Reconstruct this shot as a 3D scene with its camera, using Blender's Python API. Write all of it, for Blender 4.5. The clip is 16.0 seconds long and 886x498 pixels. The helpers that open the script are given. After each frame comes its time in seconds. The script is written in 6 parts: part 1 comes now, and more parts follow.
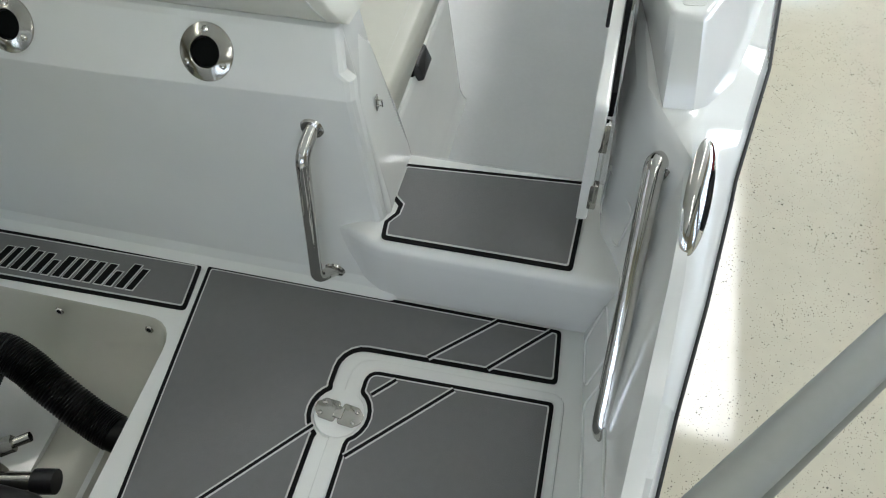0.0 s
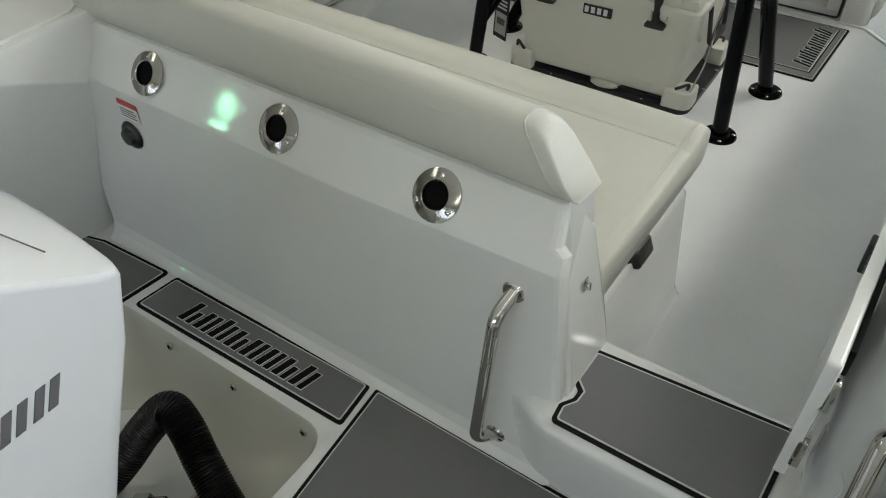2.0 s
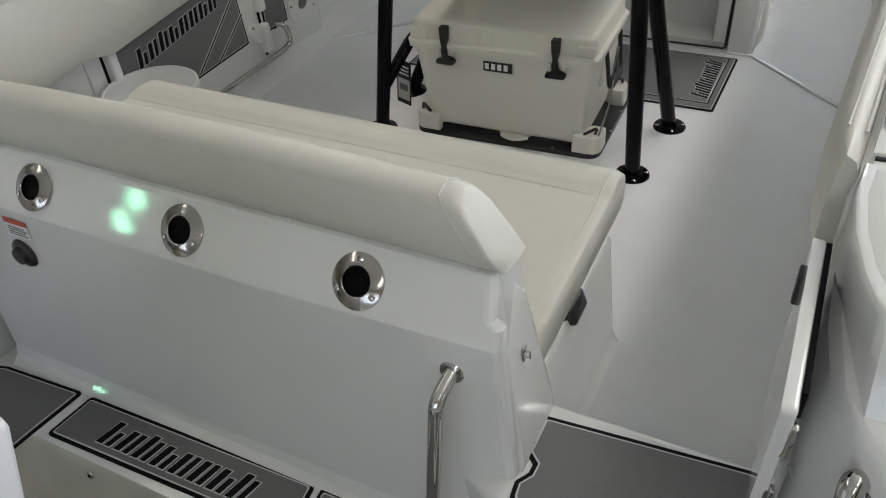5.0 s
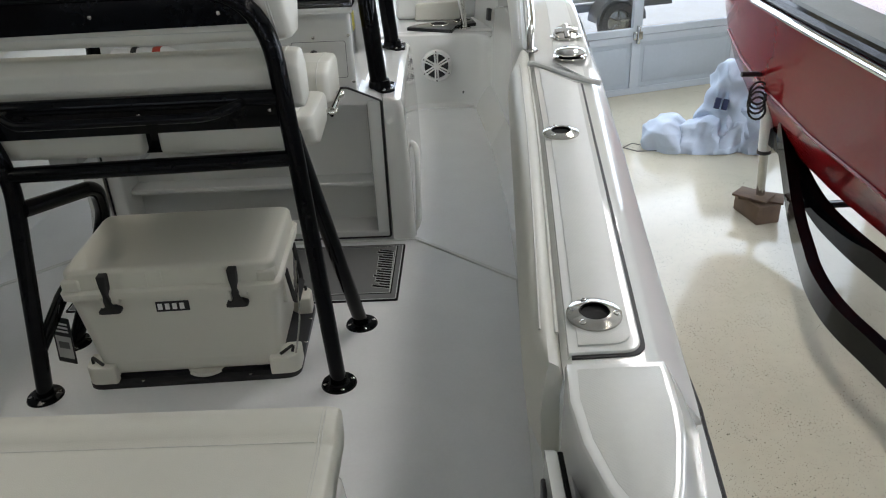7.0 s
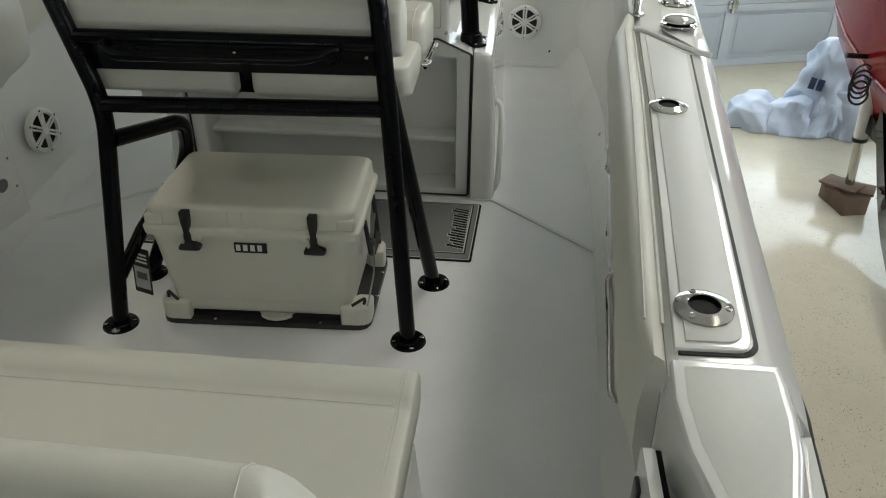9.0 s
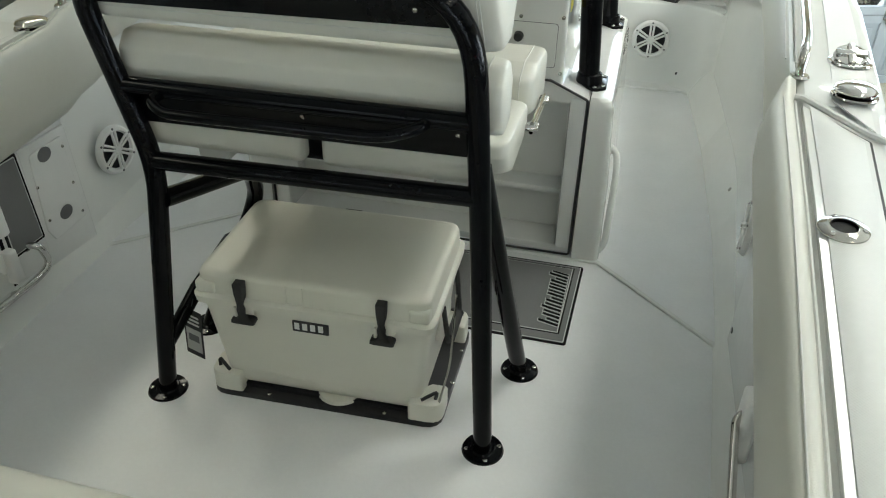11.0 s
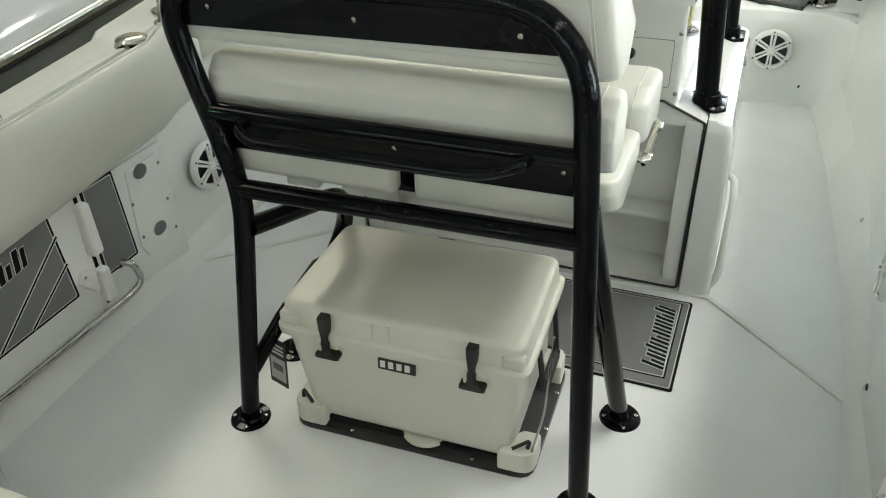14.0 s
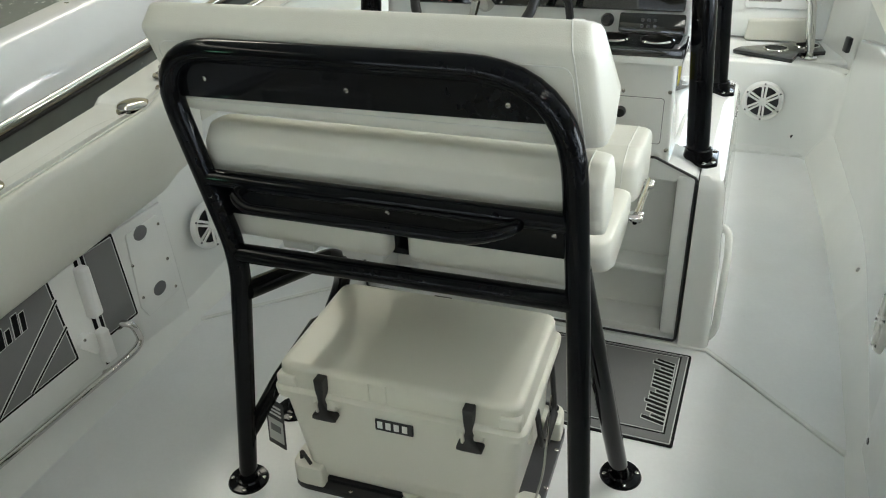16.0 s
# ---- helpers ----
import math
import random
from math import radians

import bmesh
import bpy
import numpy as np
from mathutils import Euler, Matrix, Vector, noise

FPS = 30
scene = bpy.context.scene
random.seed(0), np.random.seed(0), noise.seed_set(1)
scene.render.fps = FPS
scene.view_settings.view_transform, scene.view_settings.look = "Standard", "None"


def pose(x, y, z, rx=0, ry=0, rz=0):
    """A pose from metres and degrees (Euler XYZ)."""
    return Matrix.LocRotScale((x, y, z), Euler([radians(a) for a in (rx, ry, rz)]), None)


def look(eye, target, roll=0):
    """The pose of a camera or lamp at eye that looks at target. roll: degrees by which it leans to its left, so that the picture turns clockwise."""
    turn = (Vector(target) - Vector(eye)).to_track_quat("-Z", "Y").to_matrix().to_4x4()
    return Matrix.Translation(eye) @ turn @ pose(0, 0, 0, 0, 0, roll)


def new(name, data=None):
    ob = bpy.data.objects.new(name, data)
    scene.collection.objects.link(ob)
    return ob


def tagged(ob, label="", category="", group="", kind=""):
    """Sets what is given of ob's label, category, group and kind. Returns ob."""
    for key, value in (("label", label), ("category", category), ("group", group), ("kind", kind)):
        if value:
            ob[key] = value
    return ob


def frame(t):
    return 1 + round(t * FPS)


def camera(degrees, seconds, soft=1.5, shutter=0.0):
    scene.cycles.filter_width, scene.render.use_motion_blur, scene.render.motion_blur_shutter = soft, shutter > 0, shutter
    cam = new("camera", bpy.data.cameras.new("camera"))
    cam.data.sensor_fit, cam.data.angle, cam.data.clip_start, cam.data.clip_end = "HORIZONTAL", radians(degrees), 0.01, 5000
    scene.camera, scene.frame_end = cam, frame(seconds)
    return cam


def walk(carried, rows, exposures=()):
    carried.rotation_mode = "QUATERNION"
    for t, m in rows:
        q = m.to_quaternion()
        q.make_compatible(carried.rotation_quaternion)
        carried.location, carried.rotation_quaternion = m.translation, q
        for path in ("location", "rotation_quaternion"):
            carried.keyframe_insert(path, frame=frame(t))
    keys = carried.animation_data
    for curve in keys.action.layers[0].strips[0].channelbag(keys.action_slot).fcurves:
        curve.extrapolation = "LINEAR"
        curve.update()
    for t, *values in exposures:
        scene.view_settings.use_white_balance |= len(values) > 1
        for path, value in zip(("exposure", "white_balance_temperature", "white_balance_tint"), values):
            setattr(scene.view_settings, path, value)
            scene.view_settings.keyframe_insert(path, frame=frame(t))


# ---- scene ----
cam = camera(60.3, 16.0, soft=1.1)
PATH = [
    (0, (0.947, -2.139, 1.399), (0.621, -1.022, -0.228), -3.4),
    (0.5, (0.944, -2.134, 1.398), (0.534, -0.99, -0.19), -4.5),
    (1, (0.928, -2.114, 1.397), (0.371, -0.936, -0.12), -4.3),
    (1.5, (0.917, -2.096, 1.399), (0.179, -0.927, -0.046), -4.4),
    (2, (0.914, -2.077, 1.399), (0.046, -0.905, 0.03), -2.4),
    (2.5, (0.908, -2.075, 1.405), (-0.061, -0.915, 0.096), -2.1),
    (3, (0.905, -2.082, 1.41), (-0.124, -0.938, 0.132), -3.5),
    (3.2, (0.906, -2.084, 1.41), (-0.143, -0.942, 0.148), -3.9),
    (5.3, (0.875, -1.967, 1.387), (0.257, -0.553, 0.115), -6.4),
    (5.5, (0.858, -1.932, 1.39), (0.353, -0.472, 0.12), -7.1),
    (6, (0.84, -1.876, 1.405), (0.602, -0.289, 0.211), -4.9),
    (6.5, (0.837, -1.837, 1.419), (0.727, -0.147, 0.356), -4.4),
    (7, (0.825, -1.856, 1.449), (0.792, -0.091, 0.51), -2.7),
    (7.5, (0.816, -1.862, 1.456), (0.791, -0.082, 0.545), -2.0),
    (8, (0.799, -1.863, 1.456), (0.758, -0.091, 0.53), -0.4),
    (8.5, (0.762, -1.858, 1.449), (0.661, -0.111, 0.481), 1.1),
    (8.7, (0.753, -1.844, 1.443), (0.626, -0.116, 0.444), 0.8),
    (10.8, (0.692, -1.347, 1.498), (0.291, 0.25, 0.363), 0.8),
    (11, (0.682, -1.335, 1.519), (0.272, 0.285, 0.42), 0.8),
    (11.5, (0.622, -1.302, 1.543), (0.247, 0.386, 0.537), 0.3),
    (12, (0.594, -1.266, 1.548), (0.233, 0.439, 0.566), -1.0),
    (12.5, (0.605, -1.231, 1.554), (0.169, 0.466, 0.589), -0.1),
    (13, (0.621, -1.202, 1.548), (0.054, 0.446, 0.567), -1.0),
    (13.5, (0.625, -1.188, 1.536), (-0.004, 0.396, 0.488), -1.7),
    (14, (0.624, -1.182, 1.514), (-0.014, 0.365, 0.419), -1.9),
    (14.5, (0.621, -1.194, 1.515), (-0.022, 0.355, 0.426), -2.2),
    (15, (0.617, -1.213, 1.537), (-0.028, 0.375, 0.506), -2.3),
    (15.5, (0.613, -1.212, 1.55), (-0.031, 0.396, 0.55), -2.3),
    (16, (0.642, -1.172, 1.549), (-0.024, 0.433, 0.558), -2.8),
]
# seconds, stops, kelvin, tint
EXPOSURES = [(0.0, -0.08, 6240, 11), (1.0, -0.28, 6400, 10), (3.0, -0.34, 6600, 12), (5.5, -0.46, 6480, 16), (6.0, -0.71, 6450, 16), (6.5, -0.80, 6400, 17), (7.0, -0.84, 6430, 16), (8.5, -0.96, 6760, 12),
             (11.0, -0.36, 6540, 6), (11.5, -0.36, 6460, 9), (12.5, -0.46, 6440, 8), (13.5, -0.08, 6620, 7), (14.0, 0.07, 6620, 7), (15.0, 0.08, 6620, 8), (16.0, -0.06, 6520, 8)]
walk(cam, [(t, look(eye, target, roll)) for t, eye, target, roll in PATH], EXPOSURES)

# ---- light: ceiling tubes of the hall, daylight through the doors, an added aft fill ----
world = bpy.data.worlds.new("world")
scene.world = world
world.use_nodes = True
wn = world.node_tree.nodes
sky = wn.new("ShaderNodeTexSky")
sky.sky_type, sky.sun_disc, sky.sun_elevation, sky.sun_rotation = "NISHITA", False, radians(35), radians(40)
world.node_tree.links.new(sky.outputs[0], wn["Background"].inputs[0])
wn["Background"].inputs[1].default_value = 0.15

FLOOR_Z = -1.0
CEIL_Z = 3.6


def area(name, m, sx, sy, watts, colour):
    d = bpy.data.lights.new(name, "AREA")
    d.shape, d.size, d.size_y, d.energy, d.color = "RECTANGLE", sx, sy, watts, colour
    ob = new(name, d)
    ob.matrix_world = m
    return ob


DOOR_TURN = 16.6
DOOR_M = pose(2.42, 5.95, FLOOR_Z, 0, 0, DOOR_TURN)
# Reaches left beyond the seen door, to lighten the bow and the floor.
area("window_daylight", DOOR_M @ pose(0.38, -0.12, 2.2, -90, 0, 0), 6.8, 2.2, 275, (0.74, 0.88, 1.0))
area("window_daylight", pose(6.9, 1.6, 1.45, 0, 90, 0), 2.0, 3.0, 215, (0.86, 0.94, 1.0))
# Added fill from astern that brightens the transom; no window known there.
area("window_daylight", pose(-0.6, -9.8, 1.0, 90, 0, 0), 9.0, 3.0, 44, (0.93, 0.97, 1.0))
# The y -1.4 pair is unseen, added to brighten the stern from overhead.
for lx, ly, watts in ((-2.6, -1.4, 6), (-2.6, 2.6, 42), (2.4, -5.4, 22), (2.4, -1.4, 8), (2.4, 2.6, 122)):
    area("tube_light", pose(lx, ly, CEIL_Z - 0.16), 0.6, 3.2, watts, (1.0, 0.965, 0.82) if lx < 0 else (0.985, 0.98, 0.94))


# ---- materials ----
def mat(name, colour, rough=0.4, metal=0.0, coat=0.0, vary=0.06, scale=6.0, bump=0.0, bump_scale=300.0, rough_vary=0.08, spec=0.5):
    m = bpy.data.materials.new(name)
    m.use_nodes = True
    t = m.node_tree
    b = t.nodes["Principled BSDF"]
    b.inputs["Metallic"].default_value = metal
    b.inputs["Coat Weight"].default_value = coat
    b.inputs["Coat Roughness"].default_value = 0.05
    b.inputs["Specular IOR Level"].default_value = spec
    co = t.nodes.new("ShaderNodeTexCoord")
    n1 = t.nodes.new("ShaderNodeTexNoise")
    n1.inputs["Scale"].default_value, n1.inputs["Detail"].default_value = scale, 4
    n2 = t.nodes.new("ShaderNodeTexNoise")
    n2.inputs["Scale"].default_value, n2.inputs["Detail"].default_value = scale * 14, 3
    for n in (n1, n2):
        t.links.new(co.outputs["Object"], n.inputs["Vector"])
    mx = t.nodes.new("ShaderNodeMix")
    mx.data_type = "FLOAT"
    mx.inputs[0].default_value = 0.35
    t.links.new(n1.outputs[0], mx.inputs[2])
    t.links.new(n2.outputs[0], mx.inputs[3])
    ramp = t.nodes.new("ShaderNodeMapRange")
    ramp.inputs[1].default_value, ramp.inputs[2].default_value = 0.3, 0.7
    ramp.inputs[3].default_value, ramp.inputs[4].default_value = 1 - vary, 1 + vary
    t.links.new(mx.outputs[0], ramp.inputs[0])
    sc = t.nodes.new("ShaderNodeVectorMath")
    sc.operation = "SCALE"
    sc.inputs[0].default_value = colour
    t.links.new(ramp.outputs[0], sc.inputs["Scale"])
    t.links.new(sc.outputs[0], b.inputs["Base Color"])
    rr = t.nodes.new("ShaderNodeMapRange")
    rr.inputs[1].default_value, rr.inputs[2].default_value = 0.3, 0.7
    rr.inputs[3].default_value, rr.inputs[4].default_value = max(0.02, rough * (1 - rough_vary * 2)), rough * (1 + rough_vary * 2)
    t.links.new(mx.outputs[0], rr.inputs[0])
    t.links.new(rr.outputs[0], b.inputs["Roughness"])
    if bump:
        n3 = t.nodes.new("ShaderNodeTexNoise")
        n3.inputs["Scale"].default_value, n3.inputs["Detail"].default_value = bump_scale, 2
        t.links.new(co.outputs["Object"], n3.inputs["Vector"])
        bp = t.nodes.new("ShaderNodeBump")
        bp.inputs["Strength"].default_value, bp.inputs["Distance"].default_value = bump, 0.002
        t.links.new(n3.outputs[0], bp.inputs["Height"])
        t.links.new(bp.outputs[0], b.inputs["Normal"])
    return m


def nonskid(name, colour, pitch, rough, strength):
    """Moulded diamond tread: a fine crossed grid of bumps."""
    m = mat(name, colour, rough, vary=0.04)
    t = m.node_tree
    co = t.nodes.new("ShaderNodeTexCoord")
    mp = t.nodes.new("ShaderNodeMapping")
    mp.inputs["Rotation"].default_value = (0, 0, radians(45))
    t.links.new(co.outputs["Object"], mp.inputs[0])
    waves = []
    for axis in "XY":
        w = t.nodes.new("ShaderNodeTexWave")
        w.bands_direction = axis
        w.inputs["Scale"].default_value = 0.314 / pitch
        t.links.new(mp.outputs[0], w.inputs["Vector"])
        waves.append(w)
    mul = t.nodes.new("ShaderNodeMath")
    mul.operation = "MULTIPLY"
    t.links.new(waves[0].outputs["Fac"], mul.inputs[0])
    t.links.new(waves[1].outputs["Fac"], mul.inputs[1])
    bp = t.nodes.new("ShaderNodeBump")
    bp.inputs["Strength"].default_value, bp.inputs["Distance"].default_value = strength, 0.0015
    t.links.new(mul.outputs[0], bp.inputs["Height"])
    t.links.new(bp.outputs[0], t.nodes["Principled BSDF"].inputs["Normal"])
    return m


GEL = mat("gelcoat_white", (0.75, 0.76, 0.735), 0.075, coat=0.3, vary=0.02, scale=1.5)
GEL_IN = mat("gelcoat_satin", (0.75, 0.76, 0.74), 0.2, coat=0.3, vary=0.03, scale=2.0)
SKID = nonskid("deck_tread", (0.74, 0.75, 0.75), 0.005, 0.36, 0.03)
SKID_G = nonskid("gunwale_tread", (0.64, 0.65, 0.62), 0.0045, 0.42, 0.12)
# Cream made darker to carry the engine's shade over the well.
WELL = mat("well_cream_shaded", (0.58, 0.57, 0.50), 0.24, coat=0.3, vary=0.02, scale=3)
VINYL = mat("vinyl_white", (0.61, 0.605, 0.54), 0.42, vary=0.03, scale=3, bump=0.18, bump_scale=420)
SEAM = mat("seam_thread", (0.60, 0.60, 0.56), 0.7, vary=0.1, scale=40)
BLACK = mat("powder_black", (0.003, 0.0035, 0.0045), 0.055, vary=0.2, scale=5, spec=0.14)
PLAST = mat("plastic_black", (0.012, 0.012, 0.014), 0.35, vary=0.2, scale=20, bump=0.1)
RUBBER = mat("rubber_black", (0.02, 0.02, 0.02), 0.6, vary=0.25, scale=20, bump=0.2)
CHROME = mat("stainless", (0.60, 0.59, 0.565), 0.05, metal=1.0, vary=0.05, scale=10)
STEEL = mat("stainless_satin", (0.46, 0.45, 0.415), 0.14, metal=1.0, vary=0.08, scale=30)
FOAM = mat("foam_grey", (0.148, 0.150, 0.148), 0.62, vary=0.10, scale=5, bump=0.5, bump_scale=700)
FOAM_K = mat("foam_black", (0.006, 0.006, 0.006), 0.65, vary=0.2, scale=30, spec=0.12)
FOAM_W = mat("foam_light", (0.55, 0.56, 0.54), 0.6, vary=0.06, scale=30)
COOL = mat("cooler_white", (0.68, 0.675, 0.60), 0.30, vary=0.012, scale=3, rough_vary=0.02)
# Near-black put where holes, gaps and recesses would be in shade.
HOLE = mat("hole_dark", (0.002, 0.002, 0.002), 0.5, spec=0.1)
COWL = mat("cowl_white", (0.67, 0.68, 0.69), 0.12, coat=0.8, vary=0.02, scale=2)
GREYP = mat("paint_grey", (0.12, 0.12, 0.125), 0.35, vary=0.05)
RED = mat("gelcoat_red", (0.19, 0.004, 0.006), 0.11, coat=0.0, vary=0.06, scale=2, spec=0.22)
HULLG = mat("gelcoat_grey_green", (0.17, 0.19, 0.185), 0.25, coat=0.3, vary=0.08, scale=2)
REDP = mat("paint_red", (0.5, 0.06, 0.03), 0.4, vary=0.05)
WHITEP = mat("paint_white", (0.78, 0.78, 0.76), 0.4, vary=0.04)
HOSE = mat("hose_black", (0.0025, 0.0025, 0.003), 0.34, vary=0.2, scale=20, spec=0.3)
POLE = mat("paint_pale_grey", (0.225, 0.232, 0.212), 0.45, vary=0.05)
DECKG = mat("deck_grey", (0.10, 0.105, 0.095), 0.5, vary=0.08, scale=6)
WOODB = mat("wood_block", (0.13, 0.085, 0.055), 0.75, vary=0.35, scale=9, bump=0.6, bump_scale=60)
NAVY = mat("print_navy", (0.01, 0.02, 0.07), 0.6)
TARP = mat("tarp_white", (0.50, 0.59, 0.72), 0.38, vary=0.06, scale=5, bump=0.25, bump_scale=22)
WALLM = mat("wall_beige", (0.46, 0.42, 0.31), 0.7, vary=0.08, scale=1.2, bump=0.2, bump_scale=80)
CEILM = mat("ceiling_panel", (0.80, 0.80, 0.77), 0.8, vary=0.06, scale=1.5, bump=0.2, bump_scale=60)
DOORM = mat("door_grey", (0.40, 0.45, 0.50), 0.45, vary=0.05, scale=2)
DOORF = mat("door_frame_grey", (0.46, 0.51, 0.56), 0.4, vary=0.05, scale=2)
TYRE = mat("tyre", (0.03, 0.03, 0.032), 0.8, vary=0.2, scale=30)
YELLOW = mat("label_yellow", (0.7, 0.6, 0.05), 0.5)


def floor_material():
    m = mat("epoxy_floor", (0.54, 0.51, 0.40), 0.10, coat=0.0, vary=0.07, scale=1.3, rough_vary=0.25, spec=0.40, bump=0.05, bump_scale=7)
    t = m.node_tree
    b = t.nodes["Principled BSDF"]
    base = b.inputs["Base Color"].links[0].from_socket
    co = t.nodes.new("ShaderNodeTexCoord")
    for sc, size, colour in ((48, 0.16, (0.012, 0.012, 0.014, 1)), (80, 0.19, (0.02, 0.02, 0.022, 1)), (130, 0.20, (0.05, 0.045, 0.04, 1))):
        v = t.nodes.new("ShaderNodeTexVoronoi")
        v.inputs["Scale"].default_value = sc
        t.links.new(co.outputs["Object"], v.inputs["Vector"])
        n = t.nodes.new("ShaderNodeTexNoise")
        n.inputs["Scale"].default_value = 5.0
        t.links.new(co.outputs["Object"], n.inputs["Vector"])
        mr = t.nodes.new("ShaderNodeMapRange")
        mr.inputs[1].default_value, mr.inputs[2].default_value = 0.36, 0.62
        mr.inputs[3].default_value, mr.inputs[4].default_value = 0.65 * size, size * 1.25
        t.links.new(n.outputs[0], mr.inputs[0])
        each = t.nodes.new("ShaderNodeMath")
        each.operation = "MULTIPLY"
        t.links.new(v.outputs["Color"], each.inputs[0])
        t.links.new(mr.outputs[0], each.inputs[1])
        lt = t.nodes.new("ShaderNodeMath")
        lt.operation = "LESS_THAN"
        t.links.new(v.outputs["Distance"], lt.inputs[0])
        t.links.new(each.outputs[0], lt.inputs[1])
        mx = t.nodes.new("ShaderNodeMix")
        mx.data_type = "RGBA"
        t.links.new(lt.outputs[0], mx.inputs[0])
        t.links.new(base, mx.inputs[6])
        mx.inputs[7].default_value = colour
        base = mx.outputs[2]
    t.links.new(base, b.inputs["Base Color"])
    return m


FLOORM = floor_material()


def glow(name, colour, strength):
    m = bpy.data.materials.new(name)
    m.use_nodes = True
    b = m.node_tree.nodes["Principled BSDF"]
    b.inputs["Base Color"].default_value = (*colour, 1)
    b.inputs["Emission Color"].default_value = (*colour, 1)
    b.inputs["Emission Strength"].default_value = strength
    return m


TUBE = glow("tube_glow", (1.0, 0.97, 0.86), 9.0)
GREENG = glow("green_glow", (0.35, 1.0, 0.60), 26.0)
OUTSIDE = glow("daylight_backdrop", (0.80, 0.88, 1.0), 3.0)


def glass(name, colour, rough=0.02):
    m = bpy.data.materials.new(name)
    m.use_nodes = True
    b = m.node_tree.nodes["Principled BSDF"]
    b.inputs["Base Color"].default_value = (*colour, 1)
    b.inputs["Roughness"].default_value = rough
    b.inputs["Transmission Weight"].default_value = 1.0
    b.inputs["IOR"].default_value = 1.45
    return m


GLASS = glass("pane_glass", (0.95, 0.98, 1.0))
SCREEN = mat("screen_glass", (0.006, 0.007, 0.008), 0.05, coat=0.5, vary=0.1)


# ---- mesh helpers ----
def link(name, bm, material, parent=None, label="", smooth=38):
    me = bpy.data.meshes.new(name)
    bmesh.ops.recalc_face_normals(bm, faces=bm.faces[:])
    bm.to_mesh(me)
    bm.free()
    me.materials.append(material)
    if smooth:
        me.polygons.foreach_set("use_smooth", [True] * len(me.polygons))
        me.set_sharp_from_angle(angle=radians(smooth))
    ob = new(name, me)
    if smooth and material.name.startswith(("gelcoat", "cooler", "cowl", "well")):
        ob.modifiers.new("weighted_normal", "WEIGHTED_NORMAL").keep_sharp = True
    if parent is not None:
        ob.parent = parent
    if label:
        ob["label"] = label
    return ob


def part(name, bm, material, parent, label="", smooth=38):
    return link(name, bm, material, parent, label, smooth)


def thing(name, label, category, group="", m=None, kind=""):
    ob = new(name)
    if m is not None:
        ob.matrix_world = m
    return tagged(ob, label, category, group, kind)


def move(bm, m):
    bmesh.ops.transform(bm, matrix=m, verts=bm.verts[:])
    return bm


def box(x0, x1, y0, y1, z0, z1, r=0.0, seg=2):
    bm = bmesh.new()
    bmesh.ops.create_cube(bm, size=1.0)
    for v in bm.verts:
        v.co = Vector(((x0 + x1) / 2 + v.co.x * (x1 - x0), (y0 + y1) / 2 + v.co.y * (y1 - y0), (z0 + z1) / 2 + v.co.z * (z1 - z0)))
    if r:
        bmesh.ops.bevel(bm, geom=bm.edges[:], offset=r, segments=seg, profile=0.5, affect="EDGES")
    return bm


def rounded(pts, r, n=4):
    """The polygon pts with its corners rounded by r (one number, or one for each corner)."""
    out, k = [], len(pts)
    for i in range(k):
        p, a, b = Vector(pts[i]), Vector(pts[i - 1]), Vector(pts[(i + 1) % k])
        rr = r[i] if isinstance(r, (list, tuple)) else r
        u, w = (a - p).normalized(), (b - p).normalized()
        ang = math.acos(max(-1, min(1, u.dot(w))))
        if rr <= 0 or ang > 3.1:
            out.append(p)
            continue
        d = min(rr / math.tan(ang / 2), 0.48 * (a - p).length, 0.48 * (b - p).length)
        s, e = p + u * d, p + w * d
        for j in range(n + 1):
            f = j / n
            out.append((1 - f) ** 2 * s + 2 * f * (1 - f) * p + f * f * e)
    return [tuple(q) for q in out]


def offset(pts, d):
    """The closed polygon pts (counter-clockwise) moved inwards by d."""
    out, k = [], len(pts)
    for i in range(k):
        p, a, b = Vector(pts[i]), Vector(pts[i - 1]), Vector(pts[(i + 1) % k])
        e1, e2 = (p - a), (b - p)
        if e1.length < 1e-6 or e2.length < 1e-6:
            out.append(tuple(p))
            continue
        n1, n2 = Vector((-e1.y, e1.x)).normalized(), Vector((-e2.y, e2.x)).normalized()
        mid = n1 + n2
        out.append(tuple(p + mid * (d / max(0.3, mid.dot(n1)))))
    return out


def ccw(pts):
    s = sum(pts[i - 1][0] * pts[i][1] - pts[i][0] * pts[i - 1][1] for i in range(len(pts)))
    return list(pts) if s > 0 else list(pts)[::-1]


def prism(pts, z0, z1, r=0.0, seg=2, m=None):
    """A flat polygon raised from z0 to z1, with its top edge rounded by r; m carries it elsewhere."""
    pts = ccw(pts)
    bm = bmesh.new()
    low = [bm.verts.new((x, y, z0)) for x, y in pts]
    rings = [low]
    if r:
        for j in range(seg + 1):
            a = j / seg * math.pi / 2
            ring = offset(pts, r * (1 - math.cos(a)))
            rings.append([bm.verts.new((x, y, z1 - r + r * math.sin(a))) for x, y in ring])
    else:
        rings.append([bm.verts.new((x, y, z1)) for x, y in pts])
    k = len(pts)
    for a, b in zip(rings, rings[1:]):
        for i in range(k):
            bm.faces.new((a[i], a[(i + 1) % k], b[(i + 1) % k], b[i]))
    caps = [bm.faces.new(low[::-1]), bm.faces.new(rings[-1])]
    bm.normal_update()
    bmesh.ops.triangulate(bm, faces=caps, ngon_method="EAR_CLIP")
    if m is not None:
        move(bm, m)
    return bm


